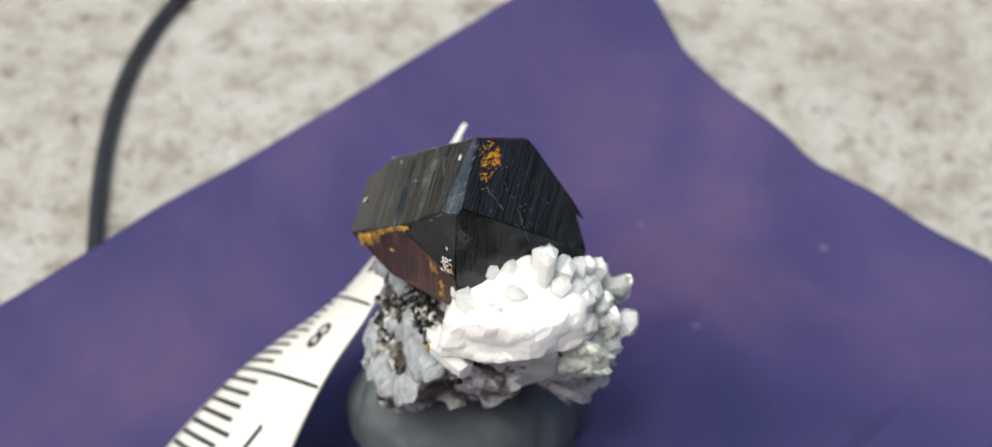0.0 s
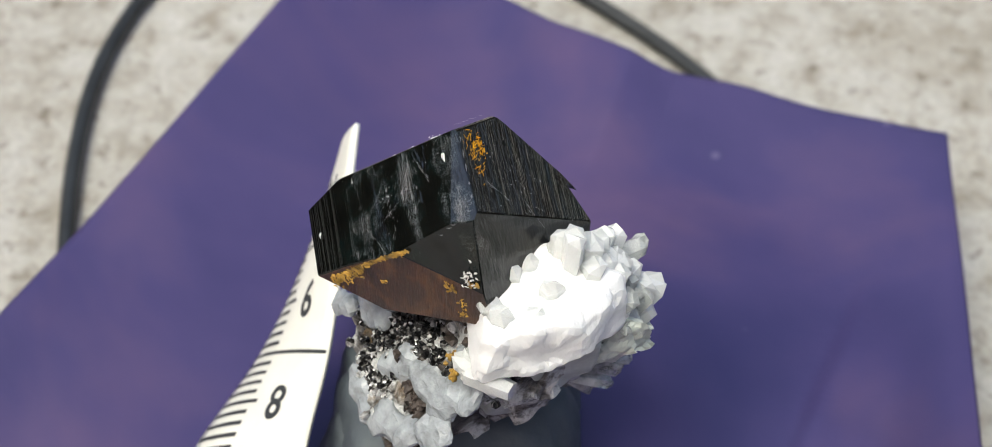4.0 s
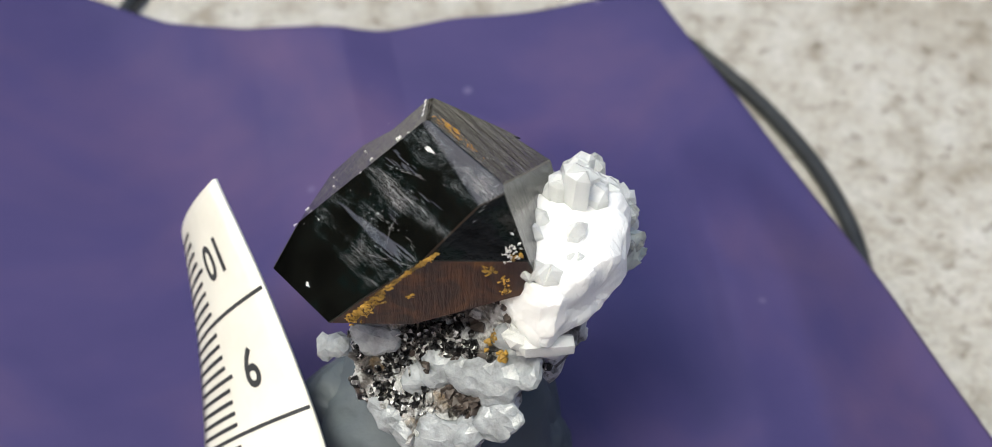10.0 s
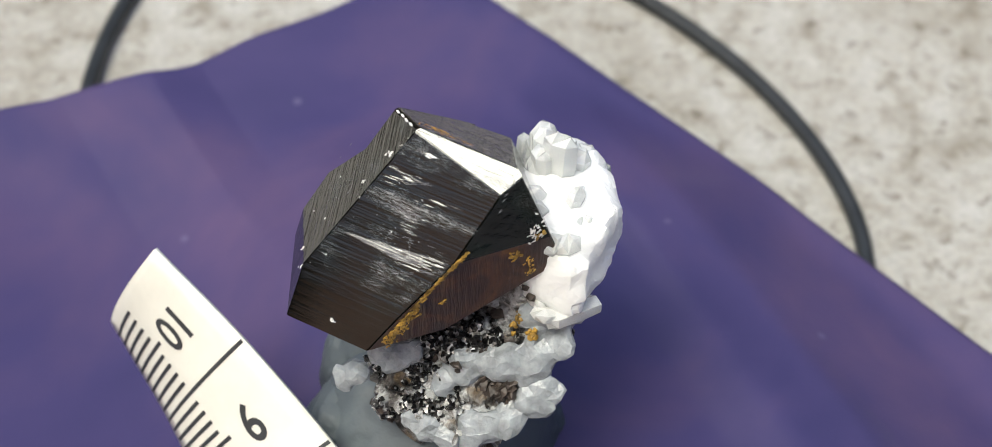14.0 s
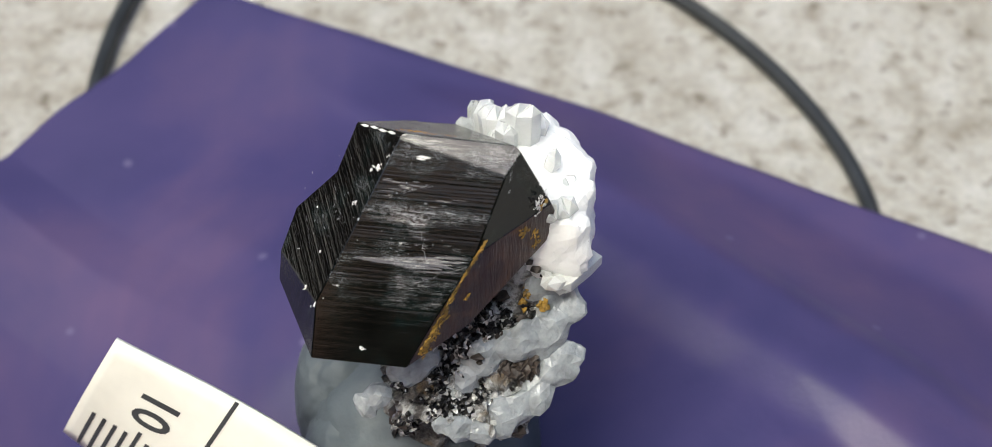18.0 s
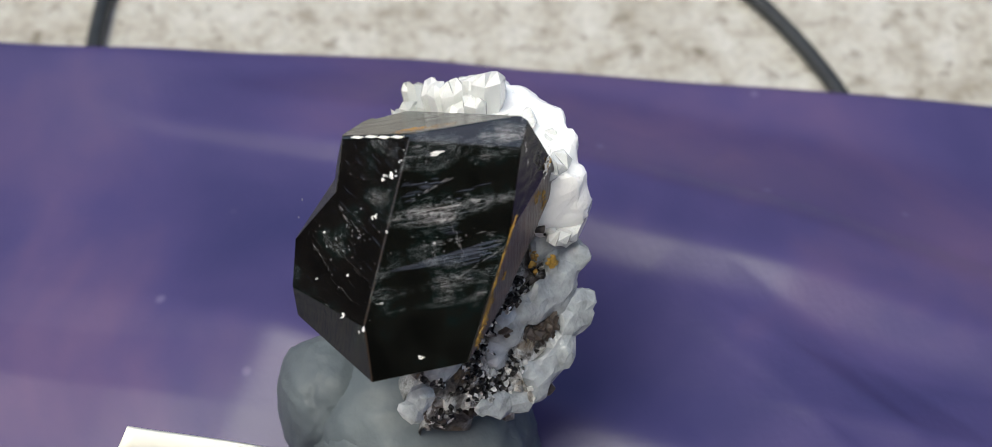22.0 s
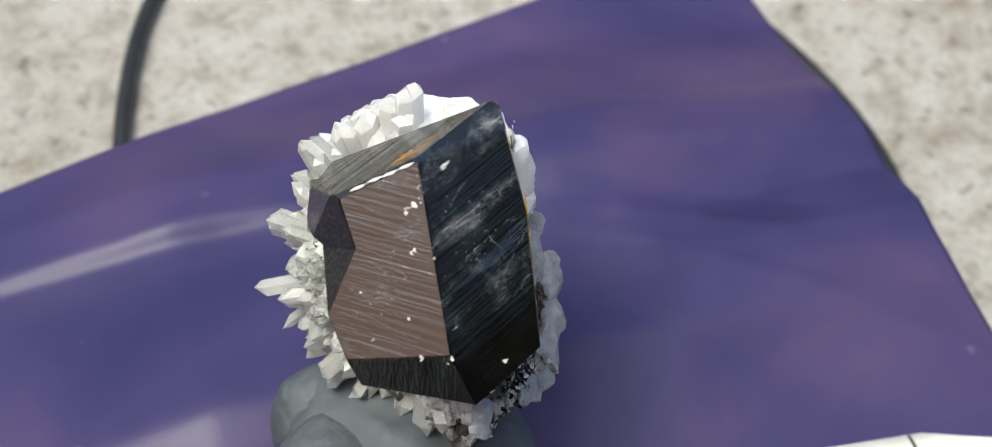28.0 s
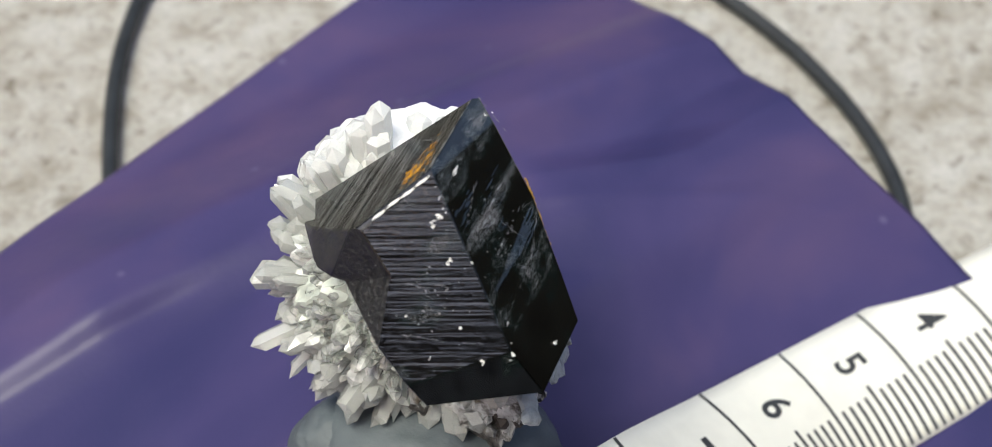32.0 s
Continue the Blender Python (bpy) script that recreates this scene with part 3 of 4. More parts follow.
def rough_block(name, planes, mat, root, step, amp, freq, label="", seed=0.0, worn=0):
    """A broken block inside planes, its faces cut fine and roughened."""
    bm = convex(planes)
    bmesh.ops.triangulate(bm, faces=bm.faces)
    for k in range(7):
        long = [e for e in bm.edges if e.calc_length() > step]
        if not long:
            break
        bmesh.ops.subdivide_edges(bm, edges=long, cuts=1)
        bmesh.ops.triangulate(bm, faces=[f for f in bm.faces if len(f.verts) > 3])
    off = Vector((seed, 2 * seed, 0.5))
    for v in bm.verts:
        p = v.co.copy()
        d = noise.noise_vector(p * freq + off) * amp + noise.noise_vector(p * freq * 3.1 + off) * amp * 0.45
        c = noise.cell(p * freq * 1.3 + off) * amp * 0.8
        v.co = tf(p + d - p.normalized() * c)
    ob = part(name, bm, mat, root, label, smooth=worn > 3)
    if worn:
        mod = ob.modifiers.new("worn", "SMOOTH")
        mod.factor, mod.iterations = 0.5, worn
    return ob


def quartz_mesh(k, mat):
    """A six-sided prism with a pointed end, one unit long, base at the origin."""
    rnd = random.Random(100 + k)
    bm = bmesh.new()
    rings = []
    skew = [rnd.uniform(0.75, 1.15) for _ in range(6)]
    for z, r in ((0.0, 0.85), (0.35, 1.0), (rnd.uniform(0.82, 0.91), 0.95)):
        rings.append([bm.verts.new((math.cos(math.pi * i / 3) * r * skew[i], math.sin(math.pi * i / 3) * r * skew[i], z + (rnd.uniform(-0.05, 0.05) if z > 0.5 else 0))) for i in range(6)])
    ax, ay = rnd.uniform(-0.25, 0.25), rnd.uniform(-0.25, 0.25)
    tip = [bm.verts.new((ax + 0.40, ay, 1.0)), bm.verts.new((ax - 0.40, ay, 0.97))]
    for a, b in zip(rings, rings[1:]):
        for i in range(6):
            bm.faces.new((a[i], a[(i + 1) % 6], b[(i + 1) % 6], b[i]))
    last = rings[-1]
    for i in range(6):
        x = 0.5 * (last[i].co.x + last[(i + 1) % 6].co.x)
        bm.faces.new((last[i], last[(i + 1) % 6], tip[0 if x > 0 else 1]))
    bmesh.ops.contextual_create(bm, geom=rings[0])
    bmesh.ops.holes_fill(bm, edges=bm.edges, sides=4)
    bmesh.ops.recalc_face_normals(bm, faces=bm.faces)
    me = bpy.data.meshes.new("quartz_crystal")
    bm.to_mesh(me)
    bm.free()
    me.materials.append(mat)
    return me


def druse(root, meshes, places, label):
    """Many small crystals, too small to pick apart, joined in one mesh."""
    verts, faces = [], []
    for k, m in places:
        me, base = meshes[k], len(verts)
        verts += [m @ v.co for v in me.vertices]
        faces += [[base + i for i in p.vertices] for p in me.polygons]
    me = bpy.data.meshes.new("quartz_druse")
    me.from_pydata(verts, [], faces)
    me.materials.append(meshes[0].materials[0])
    ob = new("quartz_druse", me)
    ob.parent, ob["label"], ob["kind"] = root, label, "stuff"
    return ob


def put_quartz(meshes, root, tip, way, length, width, rnd, into=None):
    """A quartz crystal whose point is at tip, in cm on the table, growing along way; it joins the list into, where given."""
    way = Vector(way).normalized()
    k = rnd.randrange(len(meshes))
    turn = way.to_track_quat("Z", "Y").to_matrix().to_4x4() @ pose(0, 0, 0, 0, 0, rnd.uniform(0, 60))
    m = Matrix.Translation(tf(Vector(tip) - way * length)) @ turn @ Matrix.Diagonal((width * CM, width * CM * rnd.uniform(0.7, 1.0), length * CM, 1))
    if into is not None:
        into.append((k, m))
        return None
    ob = new("quartz_crystal", meshes[k])
    ob.parent = root
    ob.matrix_basis = m
    return ob


def lumps(name, root, mat, places, size, seed, label="", detail=1, squash=1.0, jitter=0.22, smooth=False):
    """A patch of small broken grains."""
    rnd = random.Random(seed)
    bm = bmesh.new()
    for p in places:
        r = size * rnd.uniform(0.5, 1.4)
        m = Matrix.Translation(tf(p)) @ Euler((rnd.uniform(0, 6), rnd.uniform(0, 6), rnd.uniform(0, 6))).to_matrix().to_4x4() @ Matrix.Diagonal((r * CM, r * CM * rnd.uniform(0.6, 1.0), r * CM * rnd.uniform(0.5, 1.0) * squash, 1))
        g = bmesh.ops.create_icosphere(bm, subdivisions=detail, radius=1.0, matrix=m)
        for v in g["verts"]:
            if smooth:
                v.co += noise.noise_vector(v.co / (r * CM) * 1.6 + Vector((seed, 0, 0))) * r * CM * 0.5 + noise.noise_vector(v.co / (r * CM) * 5.0) * r * CM * 0.10
            else:
                v.co += Vector((rnd.uniform(-1, 1), rnd.uniform(-1, 1), rnd.uniform(-1, 1))) * r * CM * jitter
    ob = part(name, bm, mat, root, label, smooth=smooth)
    if len(places) > 8:
        ob["kind"] = "stuff"
    return ob


def shards(name, root, mat, items, label):
    """Flat splinters on a face: (place, normal, way, length, width), in cm."""
    bm = bmesh.new()
    for p, n, w, l, b in items:
        n, w = Vector(n).normalized(), Vector(w).normalized()
        w = (w - n * w.dot(n)).normalized()
        c = n.cross(w)
        o = Vector(p) + n * 0.0035
        q = [o - w * l / 2, o - w * l * 0.1 + c * b / 2, o + w * l / 2, o + w * l * 0.15 - c * b / 2]
        bm.faces.new([bm.verts.new(tf(x)) for x in q])
    ob = part(name, bm, mat, root, label)
    if len(items) > 8:
        ob["kind"] = "stuff"
    return ob


def flakes(name, root, mat, items, seed, label):
    """Small irregular crusts lying on a face: (place, normal, size), in cm."""
    rnd = random.Random(seed)
    bm = bmesh.new()
    for p, n, r in items:
        n = Vector(n).normalized()
        m = Matrix.Translation(tf(Vector(p) + n * 0.002)) @ n.to_track_quat("Z", "Y").to_matrix().to_4x4() @ pose(0, 0, 0, 0, 0, rnd.uniform(0, 360)) @ Matrix.Diagonal((r * CM * rnd.uniform(0.8, 2.2), r * CM * rnd.uniform(0.4, 1.0), r * CM * rnd.uniform(0.15, 0.5), 1))
        g = bmesh.ops.create_icosphere(bm, subdivisions=1, radius=1.0, matrix=m)
        for v in g["verts"]:
            v.co += Vector((rnd.uniform(-1, 1), rnd.uniform(-1, 1), rnd.uniform(-1, 1))) * r * CM * 0.3
    ob = part(name, bm, mat, root, label)
    ob["kind"] = "stuff"
    return ob


def on_plane(p, plane):
    n = Vector(plane[0])
    return Vector(p) + n * ((plane[1] - n.dot(Vector(p))) / n.length_squared)


def specimen():
    rnd = random.Random(7)
    root = tagged(new("mineral_specimen"), "black smoky crystal on white quartz matrix, pressed into putty", "mineral")
    gem = crystal(root)
    slab = [((0.0, -0.25, 0.97), 0.42), ((0.15, -0.93, -0.20), 0.48), ((0.55, -0.25, -0.80), 0.87), ((0.85, 0.25, -0.45), 0.80), ((-0.8, -0.3, 0.5), 0.10),
            ((0.0, 1.0, 0.0), 0.62), ((-0.6, 0.6, 0.2), 0.72), ((0.2, 0.0, -0.98), 1.30), ((-0.9, 0.0, -0.3), 0.90), ((0.66, 0.35, 0.66), 0.50)]
    matrix = rough_block("matrix", slab, ROCK, root, 0.045, 0.12, 2.9, "rough broken white and grey vein quartz")
    crown = [((0.0, -0.05, 1.0), 0.60), ((0.05, -1.0, 0.05), 0.72), ((0.62, -0.75, 0.1), 0.93), ((0.95, -0.1, 0.2), 1.08), ((-0.8, -0.5, 0.2), 0.41), ((0.3, -0.75, -0.6), 0.58), ((0, 1, 0.45), 0.30), ((0.1, -0.2, -0.97), 0.06), ((-1.0, 0.0, 0.15), 0.10), ((-0.6, 0.2, 0.77), 0.30), ((0.5, 0.6, 0.62), 0.66), ((0.4, -0.5, 0.75), 0.95), ((-0.3, -0.6, 0.75), 0.74)]
    rough_block("quartz_crust", crown, MILKY, root, 0.060, 0.030, 6.0, "sunlit milky white quartz crust", 3.0, 2)

    meshes = [quartz_mesh(k, QUARTZ) for k in range(6)]
    clear = [quartz_mesh(k + 6, CLEAR) for k in range(6)]
    tips = [(0.04, -0.30, 0.56), (0.20, -0.18, 0.68), (0.34, -0.12, 0.66), (0.59, 0.0, 0.70), (0.72, -0.10, 0.66), (0.92, -0.14, 0.60), (1.0, 0.15, 0.58), (1.16, -0.04, 0.40), (1.26, -0.05, 0.25),
            (0.67, -0.16, 0.94), (0.60, -0.05, 0.80), (1.08, 0.19, 0.54), (0.92, 0.05, 0.66), (0.80, -0.10, 0.78), (0.80, -0.24, 0.70), (0.58, -0.56, 0.54), (0.07, -0.54, 0.64), (0.02, -0.44, 0.64), (0.33, -0.54, 0.60), (0.46, -0.42, 0.72), (1.30, -0.15, 0.02), (1.40, 0.05, 0.1)]
    for p in tips:
        way = Vector(p) - Vector((0.6, -0.1, -0.75))
        put_quartz(meshes, root, p, way, rnd.uniform(0.40, 0.55), rnd.uniform(0.085, 0.125), rnd)
    flank = [((0.15, -0.93, -0.2), 0.55), ((0, 0, 1), 0.10), ((-0.1, -0.3, -1), 0.85), ((-1, -0.2, 0), 0.02), ((1, 0, 0), 0.85), ((0, 1, 0), 0.1), ((0.55, -0.25, -0.8), 0.86)]
    rough_block("quartz_flank", flank, PALE, root, 0.06, 0.03, 4.0, "smooth pale grey quartz flank under the crust", 5.0, 5)
    side_crust = [((0.85, 0.25, -0.2), 1.05), ((0, 1, 0), 0.72), ((0.66, 0.35, 0.66), 0.66), ((0, -0.3, 0.95), 0.36), ((-1, 0, 0), -0.15), ((0, -1, 0), 0.36), ((0.2, -0.8, -0.5), 0.60), ((0, 0, -1), 1.2), ((0.5, 0.8, 0), 1.02), ((0.6, 0.3, -0.75), 1.12)]
    rough_block("quartz_crust", side_crust, PALE, root, 0.06, 0.05, 5.5, "pale greenish white quartz crust", 8.0)
    # blunt fingers on the crown's upper rim, small ones down its flank
    for k in range(44):
        x, y = rnd.uniform(0.0, 1.15), rnd.uniform(-0.68, 0.12)
        if 0.62 * x - 0.75 * y > 0.88 or (y > -0.1 and x < 0.4) or (y < -0.25 and x < 0.85):
            continue
        z = 0.55 + rnd.gauss(0, 0.03) - 0.12 * max(0.0, x - 0.8) - 0.15 * max(0.0, -0.5 - y)
        put_quartz(meshes, root, (x, y, z), ((x - 0.5) * 0.7, (y + 0.3) * 0.6, 0.9 + rnd.gauss(0, 0.15)), rnd.uniform(0.30, 0.45), rnd.uniform(0.08, 0.13), rnd)
    for k in range(36):
        a, e = rnd.uniform(-0.5, 0.7), rnd.uniform(-0.1, 0.6)
        d = Vector((math.cos(a) * math.cos(e), math.sin(a) * math.cos(e), math.sin(e)))
        p = Vector((0.46, -0.12, 0.06)) + Vector((d.x * 0.76, d.y * 0.56, d.z * 0.52)) * rnd.uniform(0.9, 1.08)
        put_quartz(clear, root, p, d * 0.6 + Vector((0, 0, 0.6)), rnd.uniform(0.2, 0.32), rnd.uniform(0.06, 0.10), rnd)
    side = [(1.40, 0.40, 0.0), (1.36, 0.25, 0.3), (1.20, 0.0, 0.45), (1.42, 0.67, -0.30), (1.46, 0.55, -0.55), (1.32, 0.82, -0.9), (1.15, 0.78, -1.15), (1.2, 0.62, -0.95), (0.92, 0.78, -1.35), (0.68, 0.82, -1.45), (0.35, 0.82, -1.5),
            (0.05, 0.75, -1.5), (-0.25, 0.72, -1.45), (-0.62, 0.66, -1.2), (1.1, 0.85, -0.75), (0.85, 0.95, -1.05), (0.5, 0.95, -1.2)]
    for p in side:
        for _ in range(6):
            q = Vector(p) * rnd.uniform(0.82, 0.96) + Vector((rnd.gauss(0, 0.07), rnd.gauss(0, 0.06), rnd.gauss(0, 0.09)))
            way = q - Vector((0.25 + rnd.gauss(0, 0.12), 0.1, -0.55 + rnd.gauss(0, 0.25)))
            put_quartz(clear, root, q, way, rnd.uniform(0.40, 0.55), rnd.uniform(0.065, 0.11), rnd)
    small = []
    for k in range(330):
        a, e = rnd.uniform(-0.2, 1.9), rnd.uniform(-1.0, 0.6)
        d = Vector((math.cos(a) * math.cos(e), math.sin(a) * math.cos(e), math.sin(e)))
        p = Vector((0.38, 0.10, -0.52)) + Vector((d.x * 0.88, d.y * 0.76, d.z * 0.95)) * rnd.uniform(0.85, 1.1)
        if p.y > -0.05 or p.z < -0.7:
            put_quartz(clear, root, p, d + Vector((rnd.uniform(-0.3, 0.3), rnd.uniform(-0.3, 0.3), rnd.uniform(-0.3, 0.3))), rnd.uniform(0.3, 0.5), rnd.uniform(0.04, 0.08), rnd, small)
    druse(root, clear, small, "dense small greenish white quartz crystals")

    # broken face under the crystal: ore grains, blades and knobs of quartz, brown rock
    def on_face(y, z, out=0.0):
        y = max(y, -0.46 + 0.2 * (z + 0.5))
        return Vector(((-0.3 * y + 0.5 * z - 0.10) / 0.8 + 0.75 * max(0.0, y - 0.3), y, z)) + Vector((-0.8, -0.3, 0.5)) * out

    def patch(y, z, dy, dz, n, out=0.045):
        out = [on_face(max(-0.36, y + rnd.gauss(0, dy)), z + rnd.gauss(0, dz), rnd.uniform(-0.02, out)) for _ in range(n)]
        return [p for p in out if all(Vector(m).dot(p) < d + 0.05 for m, d in slab)]

    lumps("ore", root, ORE, patch(0.05, -0.34, 0.15, 0.06, 150), 0.050, 1, "glittering black metallic ore grains", jitter=0.3)
    lumps("ore", root, ORE, patch(0.36, -0.64, 0.11, 0.09, 100), 0.055, 2, "glittering black metallic ore grains", jitter=0.3)
    lumps("ore", root, ORE, patch(0.12, -0.76, 0.10, 0.06, 80), 0.050, 5, "glittering black metallic ore grains", jitter=0.3)
    lumps("grey_rock", root, ROCK, patch(0.64, -0.59, 0.11, 0.05, 90), 0.055, 3, "grey speckled rock grains", jitter=0.3)
    lumps("brown_rock", root, BROWNROCK, patch(-0.30, -0.62, 0.08, 0.05, 90), 0.050, 4, "dark brown flaky rock", squash=0.5, jitter=0.3)
    lumps("pale_rock", root, ROCK, patch(0.05, -0.92, 0.16, 0.06, 60), 0.050, 6, "cream and white quartz grains", jitter=0.3)
    lumps("iron_stain", root, CRUST, [on_face(-0.40 + rnd.gauss(0, 0.02), -0.20 + rnd.gauss(0, 0.015), 0.09) for _ in range(14)], 0.024, 7, "ochre iron stain")
    lumps("iron_stain", root, CRUST, [on_face(-0.26 + rnd.gauss(0, 0.015), -0.14 + rnd.gauss(0, 0.03), 0.06) for _ in range(12)], 0.022, 8, "ochre iron stain")

    def vein(items, seed):
        """A flat vein of milky quartz lying on the broken face: (y, z, radius) of its swellings."""
        bm = bmesh.new()
        out = Vector((-0.8, -0.3, 0.5)).normalized()
        for k, (y, z, r) in enumerate(items):
            p = Vector(((-0.3 * y + 0.5 * z - 0.10) / 0.8, y, z)) + out * 0.03
            m = Matrix.Translation(tf(p)) @ out.to_track_quat("Z", "Y").to_matrix().to_4x4() @ pose(0, 0, 0, rnd.uniform(-14, 14), rnd.uniform(-14, 14), rnd.uniform(0, 360)) @ Matrix.Diagonal((1.5 * r * CM, 1.2 * r * CM, 0.55 * r * CM, 1))
            for v in bmesh.ops.create_icosphere(bm, subdivisions=4, radius=1.0, matrix=m)["verts"]:
                q = v.co / CM
                v.co += noise.noise_vector(q * 7.0 + Vector((seed, k * 0.1, 0))) * 0.035 * CM + noise.noise_vector(q * 22.0) * 0.012 * CM
        ob = part("quartz_vein", bm, BLUISH, root, "bluish white translucent quartz vein")
        mod = ob.modifiers.new("fuse", "REMESH")
        mod.mode, mod.voxel_size = "VOXEL", 0.00016
        mod = ob.modifiers.new("break", "DECIMATE")
        mod.ratio = 0.05
        return ob

    vein(((0.07, -0.60, 0.09), (0.03, -0.52, 0.10), (-0.05, -0.46, 0.11), (-0.15, -0.44, 0.11), (-0.25, -0.43, 0.12), (-0.34, -0.42, 0.13), (-0.42, -0.38, 0.13), (-0.48, -0.29, 0.12), (-0.55, -0.24, 0.11), (-0.46, -0.48, 0.10)), 1.0)
    vein(((0.20, -0.89, 0.08), (0.10, -0.92, 0.10), (-0.02, -0.94, 0.10), (-0.15, -0.90, 0.11), (-0.28, -0.86, 0.11), (-0.40, -0.78, 0.11), (-0.52, -0.67, 0.11), (-0.58, -0.56, 0.09)), 4.0)
    vein(((0.50, -0.49, 0.11), (0.42, -0.45, 0.08), (0.34, -0.42, 0.06)), 7.0)
    vein(((0.70, -0.62, 0.08), (0.76, -0.66, 0.07)), 9.0)
    vein(((-0.36, -0.10, 0.09), (-0.44, -0.04, 0.10), (-0.52, -0.09, 0.09), (-0.47, 0.08, 0.09)), 11.0)
    for p, w, l, r in (((-0.20, -0.42, 0.08), (-0.5, 0.35, 0.35), 0.42, 0.09), ((-0.16, -0.50, -0.02), (-0.7, 0.5, 0.0), 0.40, 0.10), ((-0.1, -0.40, 0.12), (-0.2, 0.3, 0.9), 0.30, 0.06), ((-0.14, -0.52, 0.0), (-0.6, 0.1, 0.3), 0.35, 0.09),
                       ((-0.72, -0.12, -0.85), (-0.5, 0.0, 0.8), 0.3, 0.06), ((-0.66, 0.15, -0.62), (-0.3, 0.1, 0.9), 0.25, 0.05)):
        put_quartz(meshes, root, p, w, l, r, rnd)

    # ore and pale grains all over the broken block
    verts = [v.co for v in matrix.data.vertices]
    for mat, label, name, low, n, size, seed in ((ORE, "glittering black metallic ore grains", "ore", 0.12, 170, 0.050, 61), (ROCK, "cream and white quartz grains", "pale_rock", -0.5, 150, 0.045, 62), (BROWNROCK, "dark brown flaky rock", "brown_rock", 0.22, 110, 0.050, 63)):
        places = []
        while len(places) < n:
            q = verts[rnd.randrange(len(verts))] / CM
            q = q - Vector((0, 0, LIFT))
            if noise.noise(q * 3.2 + Vector((seed, 0, 0))) > low and -0.8 * q.x - 0.3 * q.y + 0.5 * q.z > (-0.12 if mat is ORE else -0.45):
                q = q + Vector((rnd.gauss(0, 0.025), rnd.gauss(0, 0.025), rnd.gauss(0, 0.025)))
                places.append(q)
        lumps(name, root, mat, places, size, seed, label)

    # golden crust along the edge of the brown face
    items = []
    edge = [Vector(q) for q in ((-0.92, 0.36, 0.16), (-0.87, 0.28, 0.24), (-0.75, 0.18, 0.42), (-0.62, 0.06, 0.60), (-0.41, -0.14, 0.88), (-0.30, -0.24, 0.93))]
    for k, n in ((0, 80), (1, 130), (2, 70), (3, 130), (4, 110)):
        for _ in range(n):
            q = edge[k].lerp(edge[k + 1], rnd.random())
            q = on_plane(q + Vector((0.1, 0, -0.25)) * abs(rnd.gauss(0, 0.20 if k < 2 else 0.05)), B)
            items.append((q, B[0], rnd.uniform(0.004, 0.015)))
    for c, sx, n in (((-0.13, -0.44, 0.80), 0.035, 40), ((-0.17, -0.41, 0.40), 0.02, 14), ((-0.24, -0.33, 0.62), 0.025, 16), ((-0.27, -0.28, 0.86), 0.03, 30), ((-0.62, 0.05, 0.35), 0.02, 6), ((-0.16, -0.41, 0.52), 0.02, 12)):
        for _ in range(n):
            items.append((on_plane((c[0] + rnd.gauss(0, sx), c[1] + rnd.gauss(0, sx), c[2] + rnd.gauss(0, sx)), B), B[0], rnd.uniform(0.005, 0.017)))
    items = [i for i in items if all(Vector(n).dot(i[0]) < d + 0.015 for n, d in BODY)]
    flakes("iron_crust", gem, CRUST, items, 11, "rusty golden crust along the crystal's edge")
    flakes("quartz_speck", gem, CHIP, [(on_plane((-0.15 + rnd.gauss(0, 0.04), -0.43, 0.80 + rnd.gauss(0, 0.05)), B) + Vector(B[0]) * 0.006, B[0], rnd.uniform(0.006, 0.014)) for _ in range(26)], 12, "white specks in the golden crust")
    # white bruises along the edge of the two great faces
    items = []
    for a, b, n in (((-0.07, 0.57, 1.24), (-0.20, 0.68, 1.08), 6), ((-0.24, 0.66, 1.05), (-0.56, 0.86, 0.66), 5), ((-0.56, 0.86, 0.65), (-0.80, 1.0, 0.38), 9)):
        for _ in range(n):
            q = Vector(a).lerp(Vector(b), rnd.random() ** 1.3)
            items.append((q + Vector((rnd.gauss(0, 0.006), rnd.gauss(0, 0.006), 0.006)), (-0.5, 0.4, 0.7), rnd.uniform(0.003, 0.008)))
    flakes("edge_bruise", gem, CHIP, items, 13, "pale chipped specks on the crystal's edge")
    spots = [((-0.96, 0.69, 0.165), G, 0.018), ((-0.63, 1.11, 0.315), H, 0.022), ((-0.28, 0.82, 0.83), H, 0.020), ((-0.15, 0.68, 1.05), H, 0.024), ((-0.12, 0.72, 1.0), H, 0.018), ((-0.80, 1.02, 0.36), H, 0.02), ((-0.45, 1.03, 0.48), H, 0.011),
             ((-0.1, 1.1, 0.52), H, 0.009), ((-0.3, 1.2, 0.31), H, 0.010), ((-0.5, 0.5, 0.73), G, 0.007), ((-0.7, 0.9, 0.48), G, 0.008)]
    for k, (p, (n, d), r) in enumerate(spots):
        n = Vector(n)
        q = Vector(p) + n * ((d - n.dot(Vector(p))) / n.length_squared)
        flakes("white_chip", gem, CHIP, [(on_plane(q + Vector((rnd.gauss(0, r * 0.4), rnd.gauss(0, r), rnd.gauss(0, r * 0.4))), (n, d)), n, r * rnd.uniform(0.2, 0.5)) for _ in range(7)], 40 + k, "small white chip on the crystal")
    for p, way, l, b in (((-0.10, 0.39, 1.15), (0.0, 1.0, 0.0), 0.10, 0.022), ((-0.11, 0.41, 1.14), (0.05, 1.0, 0.0), 0.06, 0.014)):
        shards("white_chip", gem, CHIP, [(on_plane(p, G) + Vector(G[0]) * 0.004, G[0], way, l, b)], "long white chip on the dark face")
